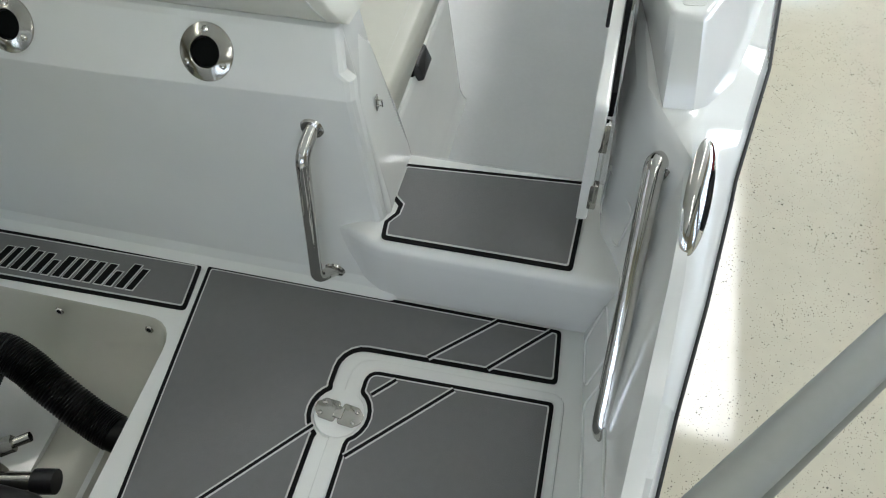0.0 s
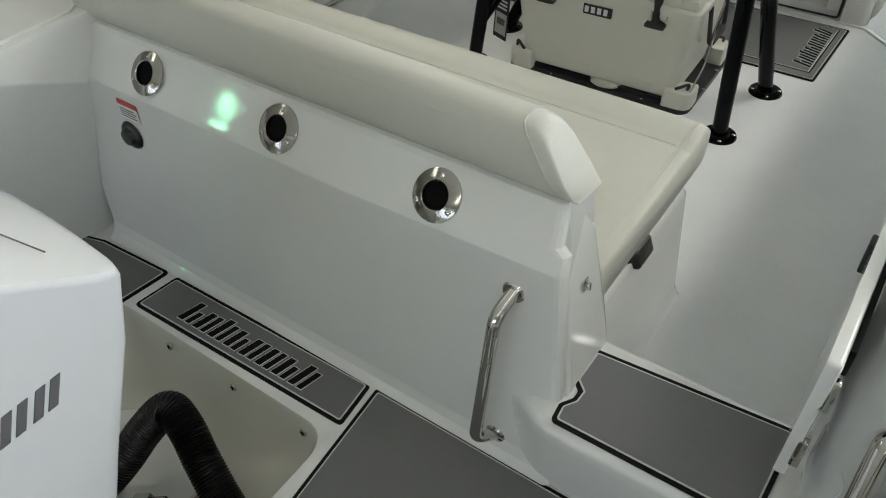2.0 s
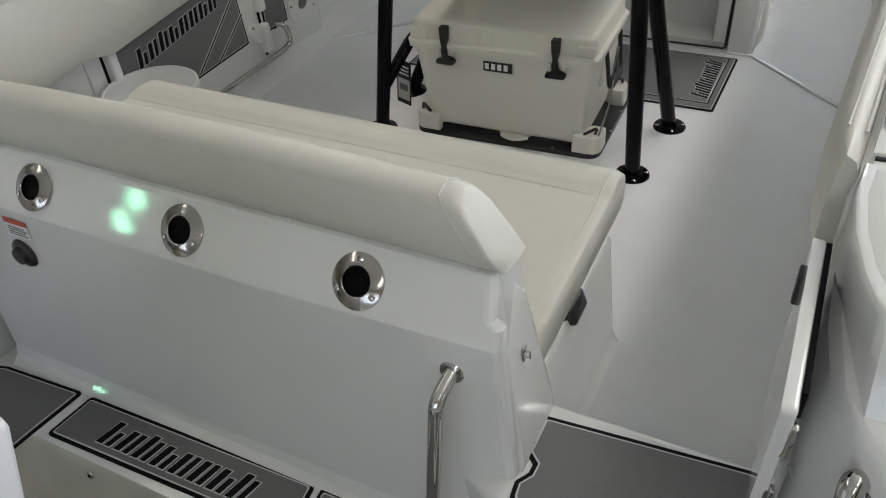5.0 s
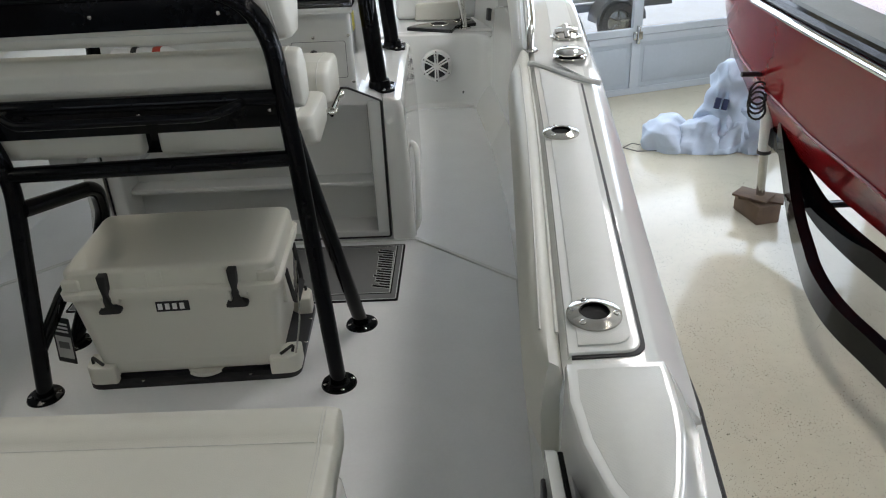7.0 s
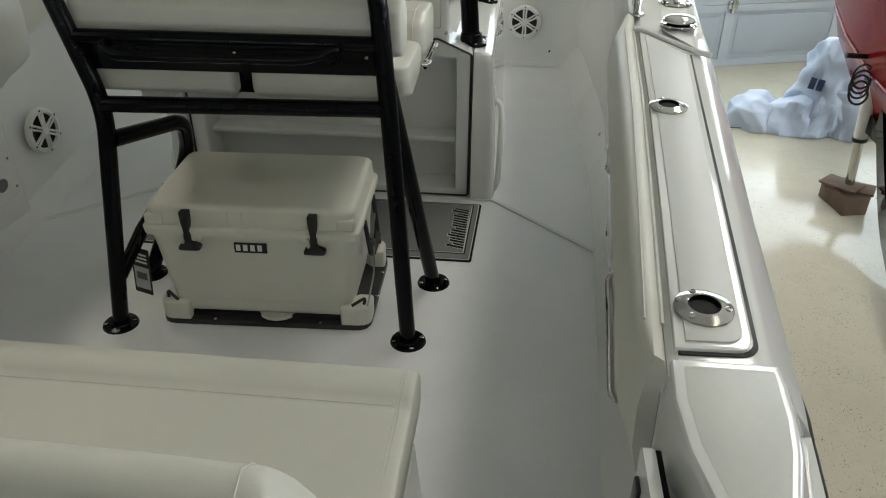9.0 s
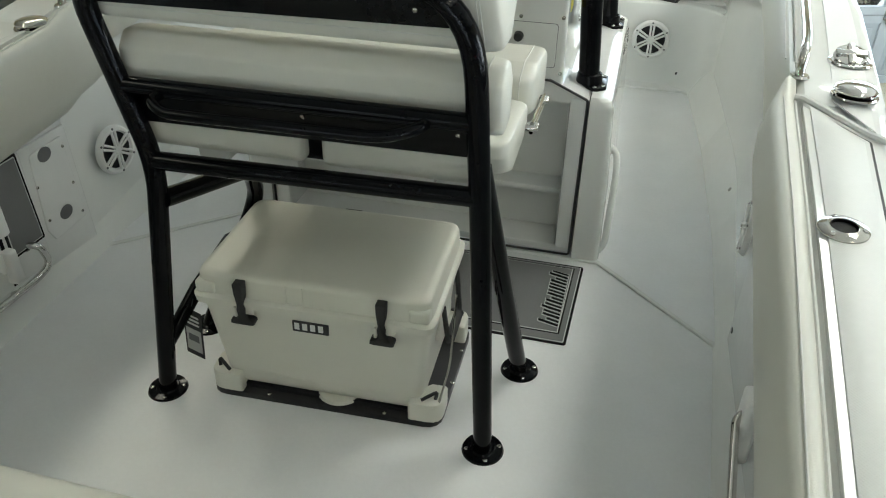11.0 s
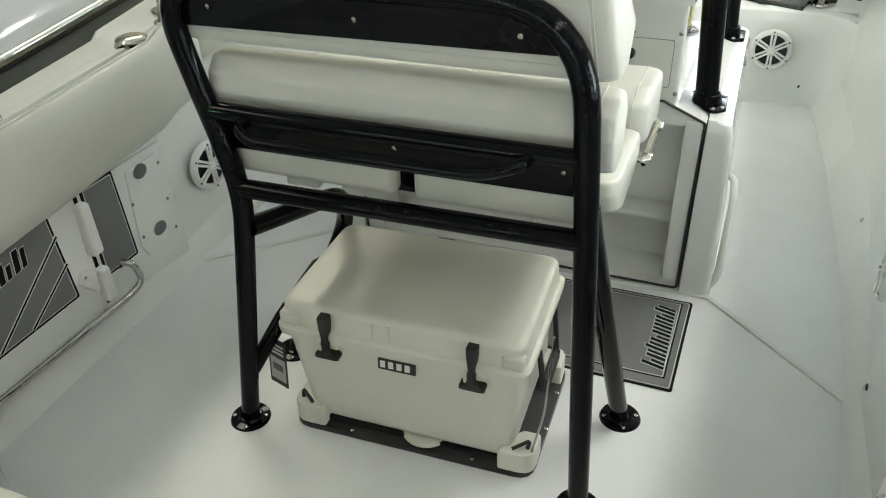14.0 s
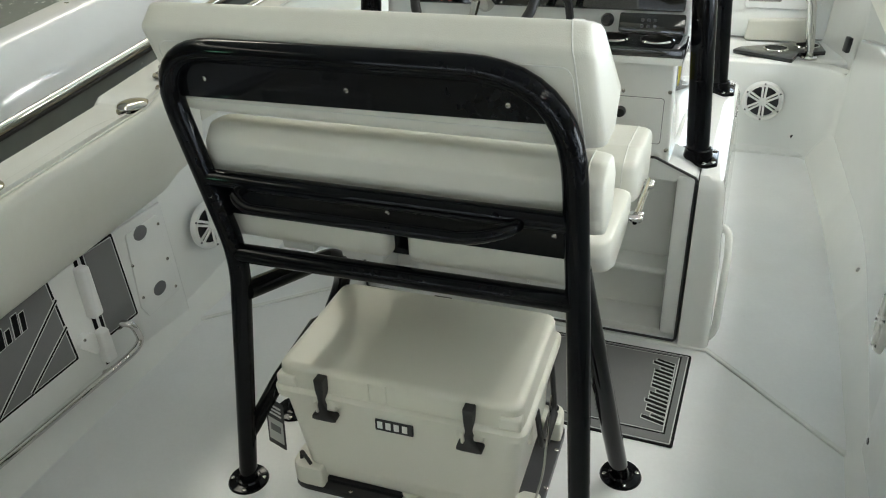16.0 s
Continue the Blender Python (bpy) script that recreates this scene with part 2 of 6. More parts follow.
def loft(rows, cap=True, closed=True):
    """A skin over rows of points of equal length."""
    bm = bmesh.new()
    vs = [[bm.verts.new(p) for p in row] for row in rows]
    k = len(rows[0])
    for a, b in zip(vs, vs[1:]):
        for i in range(k if closed else k - 1):
            bm.faces.new((a[i], a[(i + 1) % k], b[(i + 1) % k], b[i]))
    if cap and closed:
        bm.faces.new(vs[0][::-1])
        bm.faces.new(vs[-1])
    return bm


def bend(pts, r, n=6):
    """A path with its inner corners rounded by r (one number, or one for each corner)."""
    out = [Vector(pts[0])]
    for i in range(1, len(pts) - 1):
        p, a, b = Vector(pts[i]), Vector(pts[i - 1]), Vector(pts[i + 1])
        u, w = (a - p), (b - p)
        d = min(r[i - 1] if isinstance(r, (list, tuple)) else r, 0.49 * u.length, 0.49 * w.length)
        s, e = p + u.normalized() * d, p + w.normalized() * d
        for j in range(n + 1):
            f = j / n
            out.append((1 - f) ** 2 * s + 2 * f * (1 - f) * p + f * f * e)
    out.append(Vector(pts[-1]))
    return out


def tube(pts, r, n=12, cap=True, closed=False):
    """A round bar along pts; r is one radius or one for each point."""
    pts = [Vector(p) for p in pts]
    k = len(pts)
    bm = bmesh.new()
    rings, up = [], None
    for i in range(k):
        a, b = pts[i - 1] if (i or closed) else pts[0], pts[(i + 1) % k] if (i < k - 1 or closed) else pts[-1]
        d = (b - a).normalized()
        if up is None:
            up = d.orthogonal().normalized()
        up = (up - d * up.dot(d)).normalized()
        side = d.cross(up)
        rr = r[i] if isinstance(r, (list, tuple)) else r
        rings.append([bm.verts.new(pts[i] + rr * (math.cos(q) * up + math.sin(q) * side)) for q in (2 * math.pi * j / n for j in range(n))])
    for a, b in zip(rings, rings[1:] + ([rings[0]] if closed else [])):
        for j in range(n):
            bm.faces.new((a[j], a[(j + 1) % n], b[(j + 1) % n], b[j]))
    if cap and not closed:
        bm.faces.new(rings[0][::-1])
        bm.faces.new(rings[-1])
    return bm


def lathe(profile, n=28, m=None):
    """A turned body: profile of (radius, z); ends at radius 0 are closed."""
    bm = bmesh.new()
    rings = []
    for r, z in profile:
        rings.append([bm.verts.new((0, 0, z))] if r < 1e-6 else [bm.verts.new((r * math.cos(2 * math.pi * j / n), r * math.sin(2 * math.pi * j / n), z)) for j in range(n)])
    for a, b in zip(rings, rings[1:]):
        for j in range(n):
            q = [a[j % len(a)], a[(j + 1) % len(a)], b[(j + 1) % len(b)], b[j % len(b)]]
            q = [v for i, v in enumerate(q) if v not in q[:i]]
            if len(q) > 2:
                bm.faces.new(q)
    if m is not None:
        move(bm, m)
    return bm


def merge(*many):
    out = bmesh.new()
    for bm in many:
        me = bpy.data.meshes.new("tmp")
        bm.to_mesh(me)
        bm.free()
        out.from_mesh(me)
        bpy.data.meshes.remove(me)
    return out


def screw(parent, m, r=0.006, material=None):
    return part("screw", lathe([(0, 0.0025), (r * 0.45, 0.0022), (r * 0.5, 0.0035), (r, 0.002), (r, 0.0)], 10, m), material or STEEL, parent)


def frame_to(p, normal, spin=0.0):
    """A pose at p whose z points along normal."""
    q = Vector(normal).to_track_quat("Z", "Y").to_matrix().to_4x4()
    return Matrix.Translation(p) @ q @ pose(0, 0, 0, 0, 0, spin)


# ---- showroom shell ----
def shell():
    f = link("floor", box(-13, 7.2, -10, 12, FLOOR_Z - 0.2, FLOOR_Z), FLOORM)
    tagged(f, "glossy cream epoxy floor with dark speckles", "floor", kind="structure")
    c = link("ceiling", box(-13, 7.2, -10, 12, CEIL_Z, CEIL_Z + 0.2), CEILM)
    tagged(c, "pale panelled showroom ceiling", "ceiling", kind="structure")
    for name, b in (("wall_west", (-13.2, -13, -10, 12)), ("wall_east", (7.0, 7.2, -10, -4.4)), ("wall_east_fore", (7.0, 7.2, 3.2, 12))):
        w = link(name, box(*b, FLOOR_Z, CEIL_Z), WALLM)
        tagged(w, "plain beige painted showroom wall", "wall", kind="structure")
    # Opening added to hold the unseen aft door and its fill lamp.
    w = link("wall_south", merge(box(-13, -5.4, -10.2, -10, FLOOR_Z, CEIL_Z), box(4.2, 7.2, -10.2, -10, FLOOR_Z, CEIL_Z), box(-5.4, 4.2, -10.2, -10, 2.5, CEIL_Z)), WALLM)
    tagged(w, "beige showroom wall with a wide door opening", "wall", kind="structure")
    # north wall with the opening of the sectional door
    n = link("wall_north", merge(box(-14, -3.22, 0, 0.25, 0, CEIL_Z - FLOOR_Z), box(3.98, 11, 0, 0.25, 0, CEIL_Z - FLOOR_Z), box(-3.22, 3.98, 0, 0.25, 3.5, CEIL_Z - FLOOR_Z)), WALLM)
    n.matrix_world = DOOR_M
    tagged(n, "beige showroom wall with a wide door opening", "wall", kind="structure")


def sectional_door(name, m, x0, x1, cols, latch):
    d = thing(name, "grey sectional overhead door with glazed rows", "door", kind="structure", m=m)
    rows = [(0.0, 0.62), (0.62, 1.22), (1.22, 1.82), (1.82, 2.42), (2.42, 3.02), (3.02, 3.5)]
    w = (x1 - x0) / cols
    for r, (a, b) in enumerate(rows):
        rails = [box(x0, x1, 0.03, 0.09, a + 0.004, a + 0.07), box(x0, x1, 0.03, 0.09, b - 0.07, b - 0.004)]
        for c in range(cols + 1):
            cx = min(max(x0 + c * w, x0 + 0.05), x1 - 0.05)
            rails.append(box(cx - 0.05, cx + 0.05, 0.032, 0.088, a + 0.07, b - 0.07))
        part("section_frame", merge(*rails), DOORF, d)
        for c in range(cols):
            a0, b0 = x0 + c * w + 0.05, x0 + (c + 1) * w - 0.05
            if r in (1, 2, 3, 4):
                p = part("pane", box(a0, b0, 0.055, 0.061, a + 0.07, b - 0.07), GLASS, d)
                p.visible_shadow = False
            else:
                part("door_panel", merge(box(a0, b0, 0.05, 0.07, a + 0.07, b - 0.07), box(a0 + 0.05, b0 - 0.05, 0.042, 0.052, a + 0.12, b - 0.12, 0.006)), DOORM, d)
    if latch:
        part("latch", merge(box(0.33, 0.43, 0.005, 0.03, 0.58, 0.66, 0.004), box(0.365, 0.395, -0.01, 0.03, 0.54, 0.72, 0.004)), STEEL, d)


def outdoors():
    lintel = link("wall_east_lintel", box(7.0, 7.2, -4.4, 3.2, FLOOR_Z + 3.5, CEIL_Z), WALLM)
    tagged(lintel, "plain beige wall above the door", "wall", kind="structure")
    side = link("backdrop", box(11.0, 11.05, -9, 9, -2, 5), OUTSIDE)
    tagged(side, "bright overcast daylight outside", "backdrop", kind="structure")
    back = link("backdrop", box(-8, 12, 6.0, 6.05, 0, 5), OUTSIDE)
    back.matrix_world = DOOR_M
    tagged(back, "bright overcast daylight and snow outside", "backdrop", kind="structure")
    # Glowing sheet behind the added aft door.
    aft = link("backdrop", box(-10, 9, -14.05, -14.0, -2, 5), OUTSIDE)
    tagged(aft, "bright overcast daylight outside", "backdrop", kind="structure")
    g = link("ground", box(-8, 12, 0.25, 6.0, -0.1, -0.02), WHITEP)
    g.matrix_world = DOOR_M
    tagged(g, "snowy ground outside the door", "ground", kind="structure")


def tube_lights():
    # Fittings for the tube lamps, the added y -1.4 pair included.
    for lx, ly in ((-2.6, -1.4), (-2.6, 2.6), (2.4, -5.4), (2.4, -1.4), (2.4, 2.6)):
        t = thing("ceiling_light", "long white fluorescent ceiling fitting", "ceiling light", "ceiling lights", pose(lx, ly, CEIL_Z))
        part("housing", box(-0.2, 0.2, -1.65, 1.65, -0.06, 0, 0.01), WHITEP, t)
        for sx in (-0.09, 0.09):
            part("light_tube", tube([(sx, -1.55, -0.085), (sx, 1.55, -0.085)], 0.018, 8), TUBE, t)


def green_source():
    """An unseen stand-in source, placed so its reflection makes green spots on the transom."""
    x, y, z = -4.45, -5.28, 2.04
    t = thing("green_stand_in", "unseen stand-in green source reflected in the transom", "lamp", m=pose(x, y, z))
    part("drop_pipe", tube([(0, 0, 0.30), (0, 0, CEIL_Z - z)], 0.015, 8), WHITEP, t)
    part("housing", box(-0.12, -0.02, -0.16, 0.16, -0.30, 0.30, 0.03), WHITEP, t)
    for k in (-0.14, 0.14):
        part("lens", lathe([(0, 0.06), (0.06, 0.05), (0.11, 0.0)], 20, frame_to((-0.02, 0, k), (0.8, 0.6, -0.2))), GREENG, t, "glowing green lens")


shell()
green_source()
# The two left columns and the top rows are unseen, added for daylight.
sectional_door("door_1", DOOR_M, -3.22, 3.98, 6, True)
sectional_door("door_2", pose(7.0, -0.6, FLOOR_Z, 0, 0, -90), -3.8, 3.8, 6, False)
# Unseen door added around the aft fill lamp.
sectional_door("aft_fill_door", pose(-0.6, -10.0, FLOOR_Z, 0, 0, 180), -4.8, 4.8, 8, False)
outdoors()
tube_lights()

# ---- the boat: hull, deck and moulded liner ----
def curve_at(table, y):
    ys = [r[0] for r in table]
    return [float(np.interp(y, ys, [r[i] for r in table])) for i in range(1, len(table[0]))]


# y, inner wall at deck, inner edge of the gunwale, its height, outer edge, rub rail x, rub rail z
SIDE = [
    (-2.10, 1.050, 1.058, 0.20, 1.065, 1.092, 0.180),
    (-1.85, 1.035, 1.076, 0.30, 1.086, 1.112, 0.270),
    (-1.64, 1.020, 1.088, 0.41, 1.100, 1.133, 0.360),
    (-1.50, 1.005, 1.090, 0.50, 1.108, 1.150, 0.440),
    (-1.36, 0.992, 1.080, 0.585, 1.112, 1.164, 0.500),
    (-1.315, 0.988, 1.042, 0.600, 1.104, 1.168, 0.512),
    (-1.24, 0.985, 1.000, 0.604, 1.108, 1.180, 0.542),
    (-1.12, 0.980, 0.985, 0.606, 1.120, 1.201, 0.566),
    (-0.915, 0.985, 0.982, 0.608, 1.134, 1.219, 0.584),
    (-0.905, 0.985, 0.982, 0.716, 1.132, 1.219, 0.586),
    (-0.86, 1.062, 0.984, 0.719, 1.138, 1.222, 0.596),
    (-0.33, 1.080, 1.026, 0.742, 1.192, 1.262, 0.635),
    (0.10, 1.085, 1.058, 0.760, 1.236, 1.300, 0.665),
    (0.57, 1.085, 1.085, 0.784, 1.284, 1.336, 0.700),
    (0.615, 1.133, 1.087, 0.787, 1.288, 1.339, 0.705),
    (0.645, 1.135, 1.090, 0.808, 1.290, 1.341, 0.708),
    (1.24, 1.150, 1.134, 0.870, 1.325, 1.372, 0.770),
    (2.00, 1.150, 1.170, 0.925, 1.335, 1.365, 0.86),
    (2.75, 1.120, 1.130, 0.985, 1.270, 1.300, 0.92),
    (3.50, 0.860, 1.000, 1.040, 1.110, 1.140, 0.97),
    (4.30, 0.560, 0.720, 1.080, 0.810, 0.840, 1.01),
    (5.00, 0.150, 0.280, 1.110, 0.350, 0.380, 1.04),
    (5.25, 0.020, 0.060, 1.120, 0.090, 0.110, 1.05),]


def side_row(y, s):
    xd, xi, zt, xo, xr, zr = curve_at(SIDE, y)
    zb = -0.12 if y < -1.2 else -0.03
    keel = -0.62
    mid = min(zt - 0.1, 0.48)
    f1, f2 = (0.5, 0.85) if y < -1.3 else (0.2, 0.45)
    pts = [(xd, zb), (xd, 0.0), (xd + f1 * max(0, xi - xd), mid * 0.6), (xd + f2 * max(0, xi - xd), mid), (xi - 0.002, zt - 0.05), (xi + 0.004, zt - 0.014), (xi + 0.018, zt),
           (xo - 0.02, zt + 0.002), (xo + 0.006, zt - 0.010), (xr - 0.012, zr + 0.03), (xr, zr), (xr - 0.004, zr - 0.03), (xr - 0.03, zr - 0.25), (0.62 * xr, keel + 0.25), (0.06, keel), (0.06, zb)]
    return [(s * x, y, z) for x, z in pts]


def fine(a, b, step=0.09):
    n = max(2, int((b - a) / step) + 1)
    return [a + (b - a) * i / (n - 1) for i in range(n)]


def hull():
    ys = sorted(set(fine(-2.1, 5.25) + [r[0] for r in SIDE]))
    for s, name in ((1, "hull_starboard"), (-1, "hull_port")):
        use = ys
        h = link(name, loft([side_row(y, s) for y in use]), GEL, smooth=33)
        tagged(h, "glossy white moulded hull side and gunwale", "hull", kind="structure")
        rub = [(s * (curve_at(SIDE, y)[4] + 0.002), y, curve_at(SIDE, y)[5] - float(np.interp(y, [-0.85, -0.5], [0.0, 0.05]))) for y in ys]
        r = link("trim", tube(rub, 0.003, 8), RUBBER)
        tagged(r, "black rubber rub rail along the hull", "rub rail", kind="structure")


hull()


def quarter_pod(s):
    """Raised pod behind the gunwale hatch: curved sides and a narrow raked aft facet."""
    top = [(0.990, -0.884), (0.982, -0.975), (0.987, -1.066), (1.003, -1.145), (1.025, -1.214), (1.036, -1.220), (1.071, -1.219), (1.081, -1.207), (1.105, -1.148), (1.130, -1.064), (1.140, -1.005), (1.146, -0.930), (1.146, -0.884)]
    low = [(0.984, -0.884), (0.983, -0.965), (0.992, -1.035), (1.008, -1.116), (1.034, -1.245), (1.042, -1.279), (1.086, -1.279), (1.105, -1.255), (1.143, -1.183), (1.163, -1.105), (1.184, -1.010), (1.203, -0.930), (1.208, -0.884)]
    rows = []
    for z, f, ins in ((0.560, -0.16, 0.0), (0.600, 0.0, 0.0), (0.66, 0.5, 0.0), (0.712, 0.97, 0.0), (0.7195, 1.0, 0.0025), (0.7225, 1.0, 0.009)):
        ring = [(a[0] + (b[0] - a[0]) * f, a[1] + (b[1] - a[1]) * f) for a, b in zip(low, top)]
        ring = offset(ccw(ring), ins) if ins else ccw(ring)
        rows.append([(s * x, y, z) for x, y in ring])
    q = link("quarter_pod", loft(rows), GEL, smooth=42)
    tagged(q, "glossy white moulded quarter pod behind the gunwale", "moulding", kind="structure")


quarter_pod(1)


def deck():
    d = link("deck", box(-1.12, 1.12, -1.25, 3.0, -0.05, 0.0), SKID)
    tagged(d, "white cockpit deck with fine moulded tread", "deck", kind="structure")
    pts = [(0.66, 0.955), (1.072, 0.572), (1.084, 0.75), (1.09, 2.0), (1.03, 2.75), (-1.03, 2.75), (-1.09, 2.0), (-1.084, 0.75), (-1.072, 0.572), (-0.66, 0.955)]
    f = link("deck_forward", prism(pts, -0.01, 0.008, 0.006, 4), GEL)
    tagged(f, "white raised forward deck with glossy margin", "deck", kind="structure")
    g = link("deck_forward_tread", prism(rounded(offset(ccw(pts), 0.013), 0.02), 0.002, 0.0088, 0.0005, 1), SKID)
    tagged(g, "white forward deck panel with fine tread", "deck", kind="structure")
    half = bend([(1.092, 0.590, 0), (1.118, 1.1, 0), (1.132, 1.5, 0), (1.114, 1.95, 0), (1.055, 2.735, 0), (0.60, 2.735, 0), (0.0, 2.735, 0)], 0.42, 12)
    plan = [(p.x, p.y) for p in half] + [(-p.x, p.y) for p in half[-2::-1]]
    rows = []
    for i, (x, y) in enumerate(plan):
        a, b = Vector(plan[max(0, i - 1)]), Vector(plan[min(len(plan) - 1, i + 1)])
        d = (b - a).normalized()
        n = Vector((-d.y, d.x))  # towards the cockpit
        top = float(np.interp(abs(x) - 0.25 * max(0.0, y - 2.3), [0.985, 1.03], [0.446, 0.70]))
        sec = [(0.036, -0.004), (0.034, 0.0095), (0.029, 0.0105), (0.021, 0.014), (0.012, 0.024), (0.006, 0.043), (0.003, 0.07), (0.0, 0.10), (-0.006, 0.25), (-0.012, 0.38), (-0.02, top - 0.012), (-0.028, top), (-0.09, top), (-0.09, 0.0)]
        rows.append([(x + n.x * o, y + n.y * o, z) for o, z in sec])
    c = link("cockpit_liner", loft(rows), GEL, smooth=60)
    tagged(c, "smooth white moulded liner round the forward deck", "liner", kind="structure")


deck()


def end_x(z):
    """The starboard end of the bulkhead: a notch under the sloped band, then flaring out below."""
    return float(np.interp(z, [0.0, 0.30, 0.40, 0.56, 0.587, 0.596, 0.61, 0.66], [0.618, 0.612, 0.601, 0.579, 0.575, 0.557, 0.555, 0.539]))


def transom():
    xs = [-0.70, -0.60, -0.45, -0.19, 0.0, 0.13, 0.30, 0.45, 0.515]

    def row(x):
        yc = float(np.interp(x, [-0.6, -0.19, 0.13, 0.567], [-1.318, -1.322, -1.323, -1.320]))
        zc = float(np.interp(x, [-0.6, -0.19, 0.13, 0.567], [0.548, 0.554, 0.554, 0.566]))
        return [(-1.384, 0.03), (-1.380, 0.060), (-1.372, 0.066), (-1.358, 0.080), (-1.350, 0.105), (-1.347, 0.15), (yc - 0.001, zc - 0.010), (yc, zc - 0.004), (yc + 0.002, zc), (yc + 0.006, zc + 0.006), (yc + 0.016, zc + 0.0215), (yc + 0.022, zc + 0.030),
                (-1.262, 0.640), (-1.254, 0.647), (-1.246, 0.650), (-1.180, 0.650), (-1.170, 0.640), (-1.15, -0.02), (-1.384, -0.02)]
    rows = [[(x, y, z) for y, z in row(x)] for x in xs]
    for back, dy in ((0.016, 0.0), (0.008, 0.002), (0.002, 0.008), (0.0, 0.018)):
        rows.append([(end_x(z) - back, min(y + (dy if y < -1.2 else 0), -1.15), z) for y, z in row(0.567)])
    b = link("transom_bulkhead", loft(rows), GEL, smooth=11)
    tagged(b, "glossy white moulded transom bulkhead with sloped top", "bulkhead", kind="structure")
    # gateway sill
    sec = [(-1.361, -0.05), (-1.361, 0.060), (-1.364, 0.085), (-1.374, 0.15), (-1.386, 0.235), (-1.391, 0.265), (-1.386, 0.279), (-1.372, 0.285), (-1.170, 0.285), (-1.158, 0.279), (-1.152, 0.265), (-1.145, 0.02), (-1.13, 0.0), (-1.13, -0.05)]
    rows = []
    for x, f, drop in ((0.44, 0.0, 0.050), (0.48, 0.02, 0.045), (0.51, 0.12, 0.034), (0.535, 0.34, 0.020), (0.56, 0.66, 0.008), (0.585, 0.90, 0.002), (0.61, 1.0, 0.0), (1.045, 1.0, 0.0)):
        # the aft face runs out of the bulkhead in a soft curve
        rows.append([(x, y if y > -1.3 else -1.334 + (y + 1.334) * f, z - drop if z > 0.2 else z) for y, z in sec])
    s = link("gateway_step", loft(rows), GEL, smooth=50)
    tagged(s, "white moulded step in the side gateway", "step", kind="structure")
    side = [(-1.318, 0.27), (-1.306, 0.548), (-1.236, 0.632), (-1.215, 0.634), (-1.20, 0.59), (-1.175, 0.40), (-1.158, 0.27), (-1.155, 0.0), (-1.318, 0.0)]
    bm = prism(rounded(side, 0.012), 0.0, 0.03, 0.008, 3, m=Matrix(((0, 0, 1, 0), (1, 0, 0, 0), (0, 1, 0, 0), (0, 0, 0, 1))))
    bmesh.ops.bisect_plane(bm, geom=bm.verts[:] + bm.edges[:] + bm.faces[:], plane_co=(0, 0, 0.32), plane_no=(0, 0, 1))
    for v in bm.verts:
        v.co.x += end_x(v.co.z) - 0.0315
    e = link("transom_end", bm, GEL, smooth=30)
    tagged(e, "white moulded end of the transom bulkhead", "bulkhead", kind="structure")
    # port quarter: undercut side of the engine well, flat top and raked aft face
    rows = []
    for y, zc, rake in ((-1.12, 0.54, 0.0), (-1.33, 0.54, 0.0), (-1.42, 0.583, 0.02), (-1.52, 0.628, 0.06), (-1.580, 0.655, 0.10)):
        f = (0.545 - 0.06) / 0.30
        wall = lambda z: -0.602 - 0.30 * max(0.0, zc - z)
        lip = min(0.012, 0.25 * (0.672 - zc))
        top = -0.618
        rows.append([(-1.12, y - rake, -0.05), (wall(-0.05), y - rake, -0.05), (wall(0.2), y - rake * 0.7, 0.2), (wall(0.40), y - rake * 0.4, 0.40), (-0.602, y - 0.008 * (rake > 0.09), zc - 0.006), (-0.603, y, zc + 0.002), (top + 0.003, y, 0.672 - lip), (top - 0.004, y, 0.670), (-0.64, y, 0.672), (-1.08, y, 0.672), (-1.12, y, 0.655)])
    p = link("port_quarter", loft(rows), GEL, smooth=30)
    tagged(p, "white moulded port quarter beside the engine well", "bulkhead", kind="structure")
    lid = thing("quarter_hatch", "white quarter hatch lid with steel hinges", "hatch")
    part("lid", prism(rounded([(-0.640, -1.285), (-0.640, -1.500), (-0.672, -1.534), (-1.04, -1.534), (-1.04, -1.19), (-0.70, -1.19)], 0.03), 0.662, 0.678, 0.005), GEL, lid)
    part("seam_line", box(-1.08, -0.622, -1.541, -1.536, 0.668, 0.6735), GREYP, lid)
    for hx in (-0.684, -0.895):
        for dy in (-0.020, 0.020):
            q = [(hx + 0.017 * math.cos(a), -1.536 + dy + 0.020 * math.sin(a)) for a in (2 * math.pi * i / 18 for i in range(18))]
            part("hinge", prism(q, 0.672, 0.6825, 0.002), STEEL, lid)
        part("hinge_pin", box(hx - 0.016, hx + 0.016, -1.5405, -1.5315, 0.674, 0.686, 0.003), STEEL, lid)
    part("lifting_plate", prism(rounded([(-0.872, -1.285), (-0.79, -1.285), (-0.79, -1.255), (-0.872, -1.255)], 0.015), 0.677, 0.682, 0.001), STEEL, lid)
    part("lifting_ring", tube([(-0.845 + 0.024 * math.cos(a), -1.272 + 0.010 * math.sin(a), 0.700 + 0.018 * math.sin(a)) for a in (2 * math.pi * i / 16 for i in range(16))], 0.004, 8, closed=True), CHROME, lid)
    lab = thing("warning_label", "small white label with black frame on the quarter", "label", m=frame_to((-0.762, -1.600, 0.608), (0.10, -0.93, 0.35), 0))
    part("sheet", prism([(-0.035, -0.03), (0.035, -0.03), (0.035, 0.03), (-0.035, 0.03)], 0, 0.0012), PLAST, lab)
    part("face", prism([(-0.033, -0.028), (0.033, -0.028), (0.033, 0.010), (-0.033, 0.010)], 0, 0.0016), WHITEP, lab)
